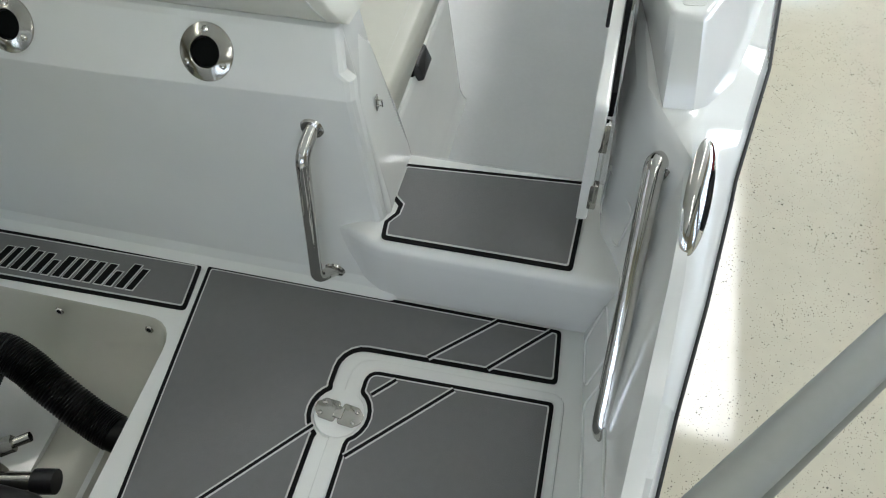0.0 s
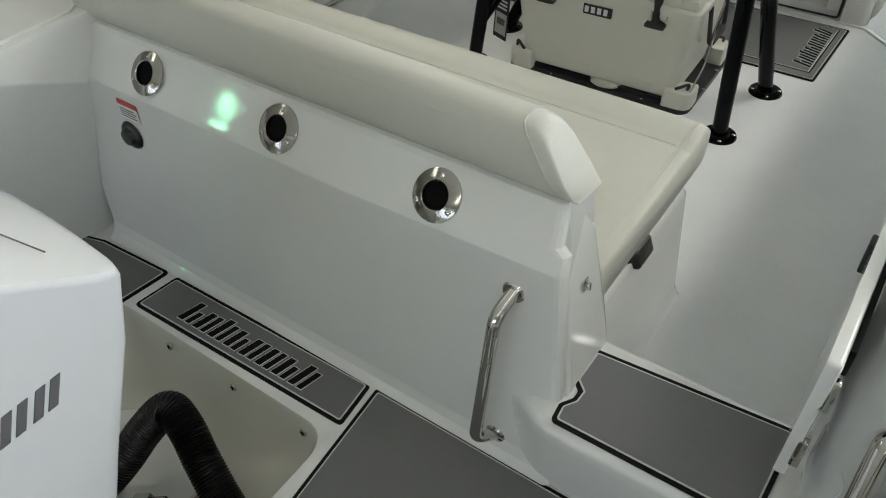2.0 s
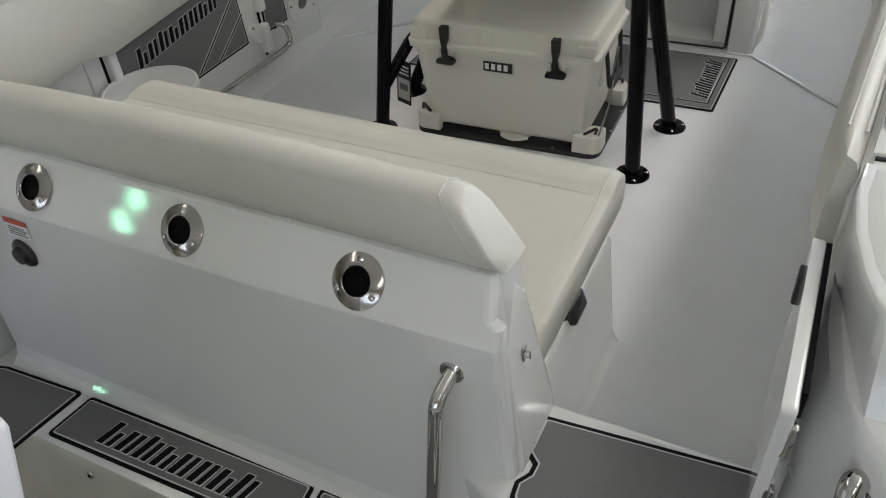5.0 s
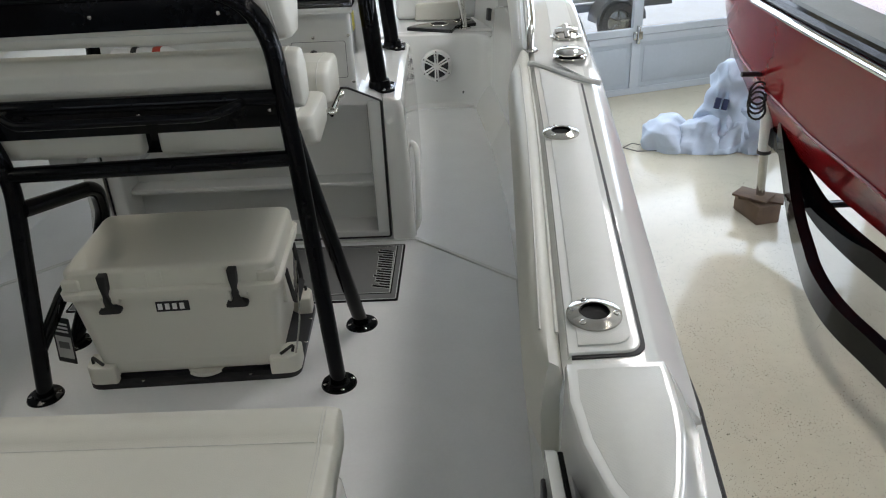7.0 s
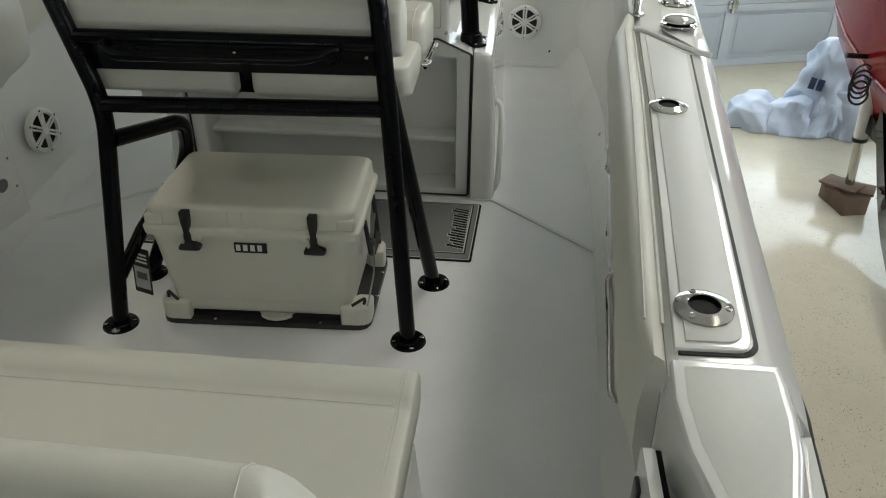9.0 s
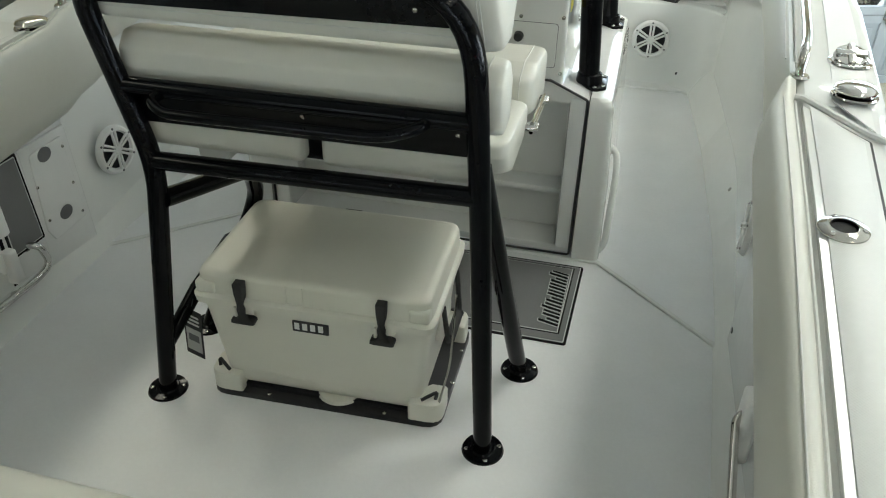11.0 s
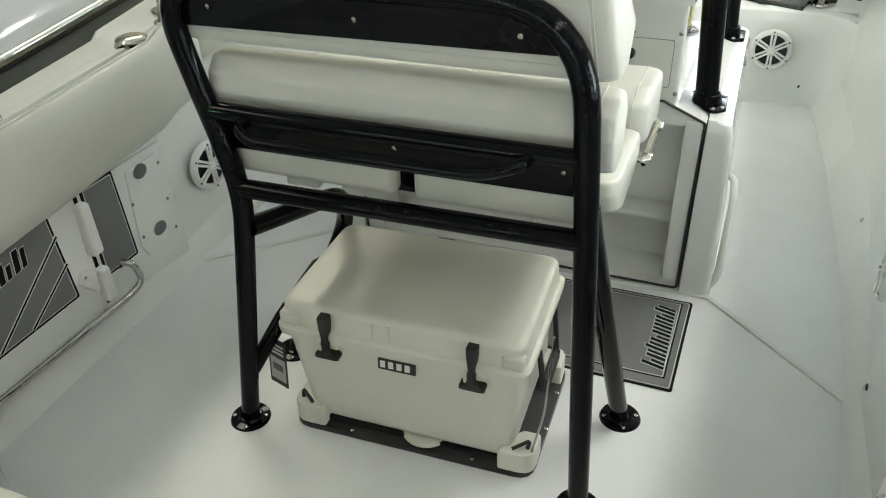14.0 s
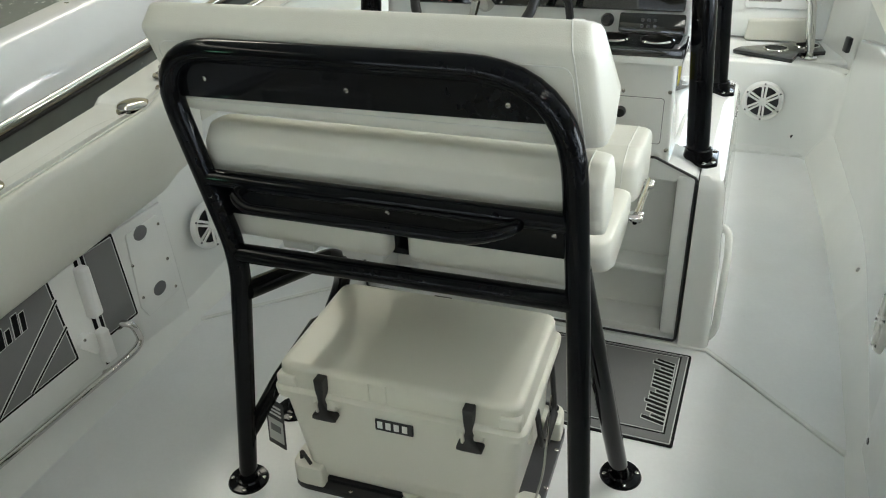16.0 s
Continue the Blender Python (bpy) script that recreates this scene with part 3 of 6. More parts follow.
    for k in range(3):
        part("text_bar", prism([(-0.027, -0.021 + k * 0.009), (0.024 - k * 0.006, -0.021 + k * 0.009), (0.024 - k * 0.006, -0.0185 + k * 0.009), (-0.027, -0.0185 + k * 0.009)], 0, 0.002), PLAST, lab)


transom()

PZ = 0.060


def platform():
    front = box(-1.06, 1.03, -1.512, -1.33, -0.06, PZ)
    star = box(0.188, 1.06, -2.15, -1.512, -0.06, PZ)
    port = box(-1.06, -0.52, -2.15, -1.512, -0.06, PZ)
    corners = []
    for s, cx in ((1, 0.188), (-1, -0.52)):
        fillet = [(cx - s * 0.07 * (1 - f) ** 2, -1.512 - 0.07 * f * f) for f in (i / 6 for i in range(7))]
        corners.append(prism(fillet + [(cx + s * 0.002, -1.510)], -0.06, PZ))
    p = link("swim_platform", merge(front, star, port, *corners), GEL)
    tagged(p, "white moulded swim platform", "platform", kind="structure")
    well = []
    for d, z in ((0.0, PZ - 0.001), (0.004, PZ - 0.008), (0.012, 0.02), (0.026, -0.03), (0.05, -0.075), (0.085, -0.108), (0.13, -0.126), (0.18, -0.132)):
        ring = rounded([(-0.52 + d, -1.512 - d), (-0.52 + d, -2.15), (0.188 - d, -2.15), (0.188 - d, -1.512 - d)], [0.07 + d * 0.6, 0, 0, 0.07 + d * 0.6], 8)
        well.append([(x, y, z) for x, y in ring])
    bm = loft(well, cap=False)
    bm.verts.ensure_lookup_table()
    k = len(well[0])
    bm.faces.new(bm.verts[-k:])
    w = link("engine_well", bm, WELL, smooth=70)
    tagged(w, "cream moulded engine splash well", "well", kind="structure")
    # hatch rim on the platform
    rim = rounded([(0.572, -1.508), (0.985, -1.502), (1.0, -2.15), (0.572, -2.15)], [0.05, 0.03, 0, 0])
    h = link("platform_hatch", merge(prism(rim, PZ - 0.01, PZ + 0.005, 0.004), lathe([(0, 0.0075), (0.047, 0.0075), (0.0495, 0.0)], 24, pose(0.578, -1.632, PZ))), GEL)
    tagged(h, "white hinged hatch in the swim platform", "hatch", kind="structure")
    for x in (-0.30, -0.088, 0.122):
        q = thing("drain_screw", "small stainless drain fitting in the well wall", "fitting", "drain fittings")
        m = frame_to((x, -1.5275, 0.03), (0, -1, 0.25))
        part("ring", lathe([(0.0055, 0.001), (0.0055, 0.003), (0.0085, 0.003), (0.0095, 0.0)], 14, m), STEEL, q)
        part("hole", lathe([(0, 0.0015), (0.006, 0.0015)], 12, m), HOLE, q)
    # shallow moulded panels beside the handrail
    for y0, y1, z0, z1 in ((-1.33, -1.23, 0.31, 0.42), (-1.485, -1.385, 0.075, 0.22), (-1.75, -1.52, 0.075, 0.20)):
        loop = []
        for y, z in rounded([(y0, z0), (y1, z0), (y1, z1), (y0, z1)], 0.02, 4):
            row = side_row(y, 1)
            xs, zs = [p[0] for p in row[1:6]], [p[2] for p in row[1:6]]
            loop.append((float(np.interp(z, zs, xs)) - 0.0008, y, z))
        q = link("side_recess", tube(loop, 0.003, 8, closed=True), GEL)
        tagged(q, "raised bead of a shallow panel in the side", "moulding", kind="structure")


platform()


def arc(cx, cy, r, a0, a1, n=10):
    return [(cx + r * math.cos(radians(a0 + (a1 - a0) * i / n)), cy + r * math.sin(radians(a0 + (a1 - a0) * i / n))) for i in range(n + 1)]


def deck_pad(name, pts, z, label, stripes=(), logo=None, r=0.010, m=None):
    raw = ccw(pts)
    t = thing(name, label, "deck pad", m=m or pose(0, 0, z))
    part("edge", prism(rounded(raw, r, 3), 0, 0.0040), FOAM_K, t, "black bevelled edge")
    part("inner_line", prism(rounded(offset(raw, 0.008), r * 0.5, 2), 0.0, 0.0052), FOAM_W, t, "thin light line")
    part("face", prism(rounded(offset(raw, 0.0112), r * 0.4, 2), 0.0, 0.0062), FOAM, t, "grey brushed foam face")
    for (ax, ay), (bx, by) in stripes:
        d = Vector((bx - ax, by - ay)).normalized()
        n = Vector((-d.y, d.x))
        for w, zz, mt in ((0.0065, 0.0068, FOAM_W), (0.0030, 0.0074, FOAM_K)):
            q = [(ax + n.x * w, ay + n.y * w), (bx + n.x * w, by + n.y * w), (bx - n.x * w, by - n.y * w), (ax - n.x * w, ay - n.y * w)]
            part("stripe", prism(q, 0.004, zz), mt, t)
    if logo:
        logo_bars(t, pose(*logo[:2], 0.0062, 0, 0, logo[2]), logo[3], logo[4], FOAM_K, FOAM_W)
    return t


def logo_bars(parent, m, length, height, dark, light, count=8, lean=0.26):
    """A maker's mark reduced to a row of slanted strokes, two to a glyph."""
    w = length / count
    for i in range(count):
        for a, b, hh in ((0.02, 0.36, height * (1.0 if i in (0, 2, 7) else 0.86)), (0.52, 0.80, height * (0.86 if i % 3 else 0.62))):
            x0, x1 = -length / 2 + (i + a) * w, -length / 2 + (i + b) * w
            for g, z, mt in ((-0.0022, 0.0010, light), (0.0, 0.0018, dark)):
                q = [(x0 + g, g), (x1 - g, g), (x1 - g + lean * hh, hh - g), (x0 + g + lean * hh, hh - g)]
                part("mark", prism(q, 0, z, m=m), mt, parent)


deck_pad("logo_pad", [(-0.432, -1.380), (0.182, -1.368), (0.194, -1.485), (-0.447, -1.500)], PZ, "grey foam deck pad with a dark slanted mark", logo=(-0.125, -1.468, 1.0, 0.40, 0.062))
deck_pad("port_pad", [(-0.462, -1.379), (-0.70, -1.392), (-0.80, -1.42), (-0.80, -2.1), (-0.545, -2.1), (-0.478, -1.505)], PZ, "grey foam pad on the port platform")
hinge_c = (0.578, -1.632)
deck_pad(
    "platform_pad",
    [(0.198, -1.369), (0.262, -2.12), (0.540, -2.12), (0.546, -1.685)] + arc(*hinge_c, 0.054, 238, 122, 8) + [(0.546, -1.575)] + arc(0.594, -1.542, 0.048, 180, 90, 5) + [(0.966, -1.485), (0.957, -1.368)],
    PZ + 0.001, "grey foam pad round the platform hatch", (((0.83, -1.374), (0.712, -1.484)), ((0.937, -1.374), (0.830, -1.482)), ((0.538, -1.665), (0.37, -1.86))))
deck_pad(
    "hatch_pad",
    [(0.604, -2.12), (0.978, -2.12), (0.966, -1.526), (0.635, -1.535)] + arc(0.63, -1.56, 0.025, 90, 180, 4) + [(0.605, -1.580)] + arc(*hinge_c, 0.054, 58, -58, 8) + [(0.604, -1.69)],
    PZ + 0.007, "grey foam pad on the platform hatch", (((0.666, -1.546), (0.628, -1.586)), ((0.778, -1.542), (0.614, -1.712))))
deck_pad("step_pad", [(0.601, -1.193), (0.600, -1.278), (0.620, -1.296), (0.619, -1.315), (0.604, -1.338), (0.608, -1.377), (0.956, -1.375), (0.962, -1.168)], 0.285, "grey foam pad with black edge on the gateway step")


def platform_hinge():
    t = thing("butterfly_fitting", "stainless oval hinge on the platform hatch", "hinge", m=pose(*hinge_c, PZ + 0.0075, 0, 0, -6))
    for s in (-1, 1):
        part("leaf", prism(rounded([(s * 0.003, -0.021), (s * 0.034, -0.020), (s * 0.047, -0.008), (s * 0.047, 0.008), (s * 0.034, 0.020), (s * 0.003, 0.021)], 0.006), 0, 0.004, 0.001), STEEL, t)
        for y in (-0.011, 0.011):
            screw(t, pose(s * 0.033, y, 0.0038), 0.0045, CHROME)
    part("knuckle", box(-0.009, 0.009, -0.012, 0.012, 0, 0.007, 0.002), STEEL, t)


platform_hinge()


def grab_rail(name, label, pts, r, bendr, normal, flange=True):
    t = thing(name, label, "grab rail")
    part("bar", tube(bend(pts, bendr, 8), r, 14), CHROME, t)
    for p in (pts[0], pts[-1]):
        part("flange", lathe([(0, 0.004), (r * 1.5, 0.004), (r * 1.75, 0.0)], 18, frame_to(p, normal)), CHROME, t)
    return t


grab_rail("transom_grab_rail", "polished stainless grab handle on the transom", [(0.496, -1.324, 0.494), (0.491, -1.372, 0.476), (0.462, -1.390, 0.128), (0.484, -1.350, 0.108)], 0.0125, 0.05, (0, -1, 0))
grab_rail("gateway_handrail", "long polished stainless handrail on the quarter", [(1.066, -1.322, 0.535), (1.046, -1.338, 0.556), (1.046, -1.612, 0.180), (1.064, -1.600, 0.140)], 0.0160, 0.03, (-1, 0, 0.3))


def rod_holder(m, label, group):
    t = thing("rod_holder", label, "rod holder", group, m)
    part("flange", lathe([(0.0250, -0.004), (0.0250, 0.0085), (0.0265, 0.0098), (0.0290, 0.0092), (0.0440, 0.0046), (0.0465, 0.0030), (0.0470, 0.0)], 40), STEEL, t)
    # Shallow dark disc; its colour stands in for the depth of the bore.
    part("liner", lathe([(0.0252, 0.0080), (0.0238, 0.0075), (0.0230, 0.0030), (0.0, 0.0025)], 28), HOLE, t, "dark disc standing in for the shaded bore")
    for a in (90, 210, 330):
        screw(t, frame_to((0.0365 * math.cos(radians(a)), 0.0365 * math.sin(radians(a)), 0.0062), (0.25 * math.cos(radians(a)), 0.25 * math.sin(radians(a)), 1)), 0.0055, CHROME)
    return t


slope = (0, -0.81, 0.586)
for x in (-0.411, -0.036, 0.325):
    rod_holder(frame_to((x, -1.2912, 0.5995), slope, 0), "round stainless rod holder in the sloped transom", "transom rod holders")


# ---- cushions and seats ----
def cushion(x0, x1, y0, y1, z0, z1, r=0.03, seg=4, m=None):
    bm = box(x0, x1, y0, y1, z0, z1, r, seg)
    if m is not None:
        move(bm, m)
    return bm


def seam(parent, pts, r=0.0022):
    return part("piping", tube([Vector(p) for p in pts], r, 6), SEAM, parent, "stitched seam")


def aft_bench():
    t = thing("aft_bench", "white moulded bench base with a black latch", "bench")
    rows = []
    for z, e in ((0.0, 0.0), (0.012, 0.006), (0.04, 0.014), (0.25, 0.030), (0.325, 0.036), (0.336, 0.042), (0.340, 0.056), (0.348, 0.062), (0.37, 0.062)):
        rows.append([(x, y, z) for x, y in rounded([(-0.70, -1.16), (0.616 - e, -1.16), (0.616 - e, -0.686 - e * 0.55), (-0.70, -0.686 - e * 0.55)], [0, 0, 0.022, 0.02], 5)])
    part("base", loft(rows), GEL, t, smooth=30)
    part("rim", prism(rounded([(-0.69, -1.16), (0.566, -1.16), (0.566, -0.70), (-0.69, -0.70)], 0.01), 0.352, 0.372, 0.006), GEL, t)
    # Solid dark block painted for the shade round the latch.
    part("latch_shade", box(0.545, 0.5745, -1.005, -0.915, 0.300, 0.352, 0.006), HOLE, t, "dark block in place of the shaded recess")
    part("latch", prism(rounded([(-0.036, -0.022), (0.036, -0.022), (0.036, 0.022), (-0.036, 0.022)], 0.008), 0, 0.022, 0.007, 3, m=frame_to((0.568, -0.960, 0.336), (1, 0, 0.35), 0)), PLAST, t, "black plastic latch")
    c = thing("bench_cushion", "white vinyl bench seat cushion with stitched seams", "cushion")
    sec = [(-1.172, 0.372), (-1.172, 0.455), (-1.14, 0.468), (-0.77, 0.466), (-0.757, 0.462), (-0.742, 0.472), (-0.70, 0.477), (-0.665, 0.472), (-0.648, 0.458), (-0.642, 0.435), (-0.648, 0.385), (-0.665, 0.372)]
    rows = []
    for x, k in ((-0.745, 0.90), (-0.738, 0.96), (-0.72, 0.99), (-0.69, 1.0), (0.530, 1.0), (0.556, 0.994), (0.570, 0.972), (0.579, 0.93), (0.583, 0.88)):
        rows.append([(x, -0.90 + (y + 0.90) * (1 - (1 - k) * 0.25), 0.42 + (z - 0.42) * k) for y, z in sec])
    part("pad", loft(rows), VINYL, c, smooth=60)
    seam(c, [(-0.72, -0.757, 0.4625), (0.545, -0.757, 0.4625)], 0.0016)
    for sx in (0.553, 0.559):
        seam(c, [(sx, -1.12, 0.4662), (sx, -0.77, 0.4652), (sx, -0.742, 0.4712), (sx, -0.70, 0.4762), (sx, -0.667, 0.4712), (sx, -0.650, 0.4575), (sx, -0.644, 0.435), (sx, -0.650, 0.39)], 0.0013)
    # backrest bolster: crowned along its length, with a raked padded end
    sec = [(-1.246, 0.652), (-1.256, 0.662), (-1.258, 0.690), (-1.252, 0.725), (-1.246, 0.754), (-1.236, 0.768), (-1.200, 0.773), (-1.182, 0.764), (-1.174, 0.742), (-1.170, 0.690), (-1.162, 0.56), (-1.158, 0.47), (-1.175, 0.47)]
    rows = []
    crown = lambda x: 1 - 0.10 * ((x + 0.02) / 0.55) ** 2
    for x, k, lean in ((-0.672, 0.80, 0), (-0.668, 0.92, 0), (-0.655, 0.98, 0), (-0.63, 1.0, 0), (-0.4, 1, 0), (-0.2, 1, 0), (0.0, 1, 0), (0.2, 1.0, 0), (0.35, 1.0, 0.4), (0.524, 1.0, 1), (0.540, 0.992, 1), (0.548, 0.972, 1), (0.553, 0.94, 1), (0.5555, 0.90, 1), (0.5570, 0.84, 1)):
        tail = 0.47 if x < 0.3 else 0.642
        row = [(-1.208 + (y + 1.208) * (0.5 + 0.5 * k), 0.65 + (z - 0.65) * (k * crown(min(x, 0.5))) if z > 0.65 else max(z, tail)) for y, z in sec]
        rows.append([(x - lean * 0.70 * max(0, z - 0.652), y, z) for y, z in row])
    part("backrest_pad", loft(rows), VINYL, c, "white padded backrest bolster", smooth=60)
    ce = crown(0.5)
    seam(c, [(0.532 - 0.70 * max(0, z - 0.652), -1.208 + (y + 1.208) * 1.01, 0.6515 + (z - 0.65) * ce) for y, z in sec[1:10]], 0.0018)
    seam(c, [(x, -1.2485, 0.65 + 0.089 * crown(x)) for x in (-0.64, -0.4, -0.2, 0.0, 0.2, 0.4)], 0.0010)


aft_bench()


def coaming_bolsters():
    for s in (1, -1):
        y0, y1 = (-0.895, 0.70) if s > 0 else (-0.98, 0.84)
        for a, b in ((y0, y1), (y1 + 0.02, 2.9)):
            t = thing("coaming_bolster", "padded white vinyl bolster along the gunwale", "bolster", "coaming bolsters")
            rows = []
            ys = fine(a, b, 0.08)
            for i, y in enumerate(ys):
                xd, xi, zt, xo, xr, zr = curve_at(SIDE, max(y, -0.9))
                f = 1.0
                if i == 0:
                    f = 0.55
                elif i == 1:
                    f = 0.93
                elif i == len(ys) - 1:
                    f = 0.6
                th = (float(np.interp(y, [-0.9, 0.1], [0.044, 0.058])) if a < 0 else 0.040) * f
                drop = (0.27 if y > -0.6 else 0.24) if a < 0 else 0.16
                rows.append([(s * x, y, z) for x, z in (
                    (xi + 0.004, zt - 0.02), (xi - 0.004, zt + 0.006), (xi - 0.02, zt + 0.016), (xi - th * 0.8, zt + 0.010), (xi - th, zt - 0.012), (xi - th - 0.012 * f, zt - 0.09),
                    (xi - th - 0.006 * f, zt - 0.17), (xi - th * 0.7, zt - drop + 0.02), (xi - th * 0.3, zt - drop), (xi + 0.03, zt - drop + 0.01))])
            part("pad", loft(rows), VINYL, t, smooth=55)
            ln = [(s * (curve_at(SIDE, max(y, -0.9))[1] - 0.030), y, curve_at(SIDE, max(y, -0.9))[2] + 0.0155) for y in ys[1:-1]]
            seam(t, ln)
            ln = [(s * (curve_at(SIDE, max(y, -0.9))[1] - 0.002), y, curve_at(SIDE, max(y, -0.9))[2] + 0.006) for y in ys[1:-1]]
            if s > 0:
                seam(t, ln, 0.004)


coaming_bolsters()


def gunwale_hatch(s):
    t = thing("gunwale_hatch", "long white gunwale hatch with black gasket", "hatch", "gunwale hatches")
    fs = [0.0, 0.0012, 0.004, 0.008, 0.014, 0.021] + fine(0.05, 1.0, 0.065)
    rc = 0.028  # rounded outer corner at the near end
    def ring(ins, dz):
        left, right = [], []
        for f in fs:
            yl, yr = -0.874 + ins + f * (1.478 - 2 * ins), -0.872 + ins + f * (1.310 - 2 * ins)
            xi, zl, zr = curve_at(SIDE, yl)[1], curve_at(SIDE, yl)[2], curve_at(SIDE, yr)[2]
            d = max(0.0, rc - 1.318 * f)
            turn = rc - math.sqrt(rc * rc - d * d)
            left.append((s * (xi + 0.013 + (0.006 if ins == 0 else ins * (0.15 if ins < 0.013 else 0.8))), yl, zl + dz))
            right.append((s * ((1.122 + 0.111 * f if s > 0 else 1.035 + 0.110 * f) - ins - turn), yr, zr + dz))
        return left + right[::-1]
    def slab(*rings):
        """Walls from ring to ring, and a top of cross strips that follows the sheer."""
        bm = loft(list(rings), cap=False)
        top = [bm.verts.new(p) for p in rings[-1]]
        n = len(top)
        for i in range(n // 2 - 1):
            bm.faces.new((top[i], top[i + 1], top[n - 2 - i], top[n - 1 - i]))
        bmesh.ops.remove_doubles(bm, verts=bm.verts, dist=1e-6)
        bmesh.ops.recalc_face_normals(bm, faces=bm.faces)
        return bm
    part("gasket", slab(ring(0, -0.01), ring(0, 0.004)), RUBBER, t, "black gasket")
    part("lid", slab(ring(0.0065, -0.01), ring(0.0065, 0.006), ring(0.0080, 0.0085), ring(0.0125, 0.0095)), GEL, t)
    if s > 0:
        part("tread", slab(ring(0.021, 0.006), ring(0.021, 0.0128), ring(0.023, 0.0136)), SKID_G, t, "moulded tread panel")


for s in (1, -1):
    gunwale_hatch(s)


def gunwale_pad(s):
    pts = [(1.006, -0.902), (1.134, -0.902), (1.126, -1.000), (1.116, -1.060), (1.092, -1.143), (1.070, -1.197), (1.042, -1.200), (1.018, -1.137), (1.003, -1.060), (0.999, -0.975)]
    q = link("quarter_tread", prism([(s * x, y) for x, y in rounded(pts, 0.006, 3)], 0.716, 0.7231, 0.0004), SKID_G)
    tagged(q, "white tread panel on the aft gunwale", "tread panel", kind="structure")


gunwale_pad(1)

for s in (1, -1):
    for y, x in ((-0.774, 1.054), (0.034, 1.110)):
        zt = curve_at(SIDE, y)[2]
        rod_holder(pose(s * x, y, zt + 0.0140, 3, s * -1.5, 20), "round stainless rod holder in the gunwale hatch", "gunwale rod holders")


def gate():
    t = thing("transom_gate", "white moulded transom gate folded open", "gate")
    part("panel", prism(rounded([(-1.302, 0.338), (-0.988, 0.338), (-0.988, 0.645), (-1.342, 0.645)], 0.012), 0.946, 0.9655, 0.006, m=Matrix(((0, 0, 1, 0), (1, 0, 0, 0), (0, 1, 0, 0), (0, 0, 0, 1)))), GEL, t)
    for y, z in ((-1.322, 0.57), (-1.310, 0.42)):
        part("hinge", box(0.960, 0.974, y - 0.006, y + 0.008, z - 0.03, z + 0.03, 0.002), STEEL, t)
    part("catch", box(0.939, 0.947, -1.035, -1.005, 0.54, 0.60, 0.003), PLAST, t)
    part("latch", box(0.965, 0.977, -1.04, -1.01, 0.54, 0.600, 0.003), PLAST, t)
    # Dark strip put in for the shadow between gate and side.
    part("gap_shade", box(0.965, 0.974, -1.300, -0.99, 0.590, 0.638, 0.002), HOLE, t, "dark strip for the shaded gap")
    return t


gate()


def fairlead():
    d, n = Vector((0, 0.75, 0.66)).normalized(), Vector((0.75, -0.44, 0.5)).normalized()
    n = (n - d * n.dot(d)).normalized()
    x = d.cross(n)
    m = Matrix(((x.x, d.x, n.x, 1.104), (x.y, d.y, n.y, -1.405), (x.z, d.z, n.z, 0.560), (0, 0, 0, 1)))
    t = thing("hull_fairlead", "oval polished stainless fitting in the quarter", "fitting", m=m)
    pts = [(0.027 * math.cos(a), 0.085 * math.sin(a)) for a in (2 * math.pi * i / 36 for i in range(36))]
    part("rim", loft([[(x * k, y * k, z) for x, y in pts] for k, z in ((1.0, 0.0), (0.99, 0.004), (0.93, 0.009), (0.78, 0.0135), (0.55, 0.0165), (0.3, 0.018), (0.1, 0.0185))]), CHROME, t, smooth=60)
    part("mouth", prism([(x * 0.22 + 0.004, y * 0.5) for x, y in pts], 0.010, 0.0192), HOLE, t)


fairlead()


def cap_fitting():
    t = thing("washdown_cap", "round black plastic cap on the transom", "cap", m=frame_to((-0.488, -1.3290, 0.440), (0, -1, 0.06)))
    part("flange", lathe([(0, 0.008), (0.026, 0.008), (0.032, 0.004), (0.034, 0)], 24), PLAST, t)
    part("cover", lathe([(0, 0.018), (0.018, 0.017), (0.022, 0.008)], 20), PLAST, t)
    w = thing("warning_label", "small white label with red heading and lines", "label", m=frame_to((-0.476, -1.3250, 0.505), (0, -1, 0.06)))
    part("sheet", prism([(-0.033, -0.022), (0.033, -0.022), (0.033, 0.022), (-0.033, 0.022)], 0, 0.0008), WHITEP, w)
    part("heading", prism([(-0.033, 0.010), (0.033, 0.010), (0.033, 0.022), (-0.033, 0.022)], 0, 0.0014), REDP, w)
    for i in range(4):
        part("line", prism([(-0.029, -0.018 + i * 0.006), (0.026 - 0.006 * (i % 2), -0.018 + i * 0.006), (0.026 - 0.006 * (i % 2), -0.0155 + i * 0.006), (-0.029, -0.0155 + i * 0.006)], 0, 0.0014), GREYP, w)


cap_fitting()


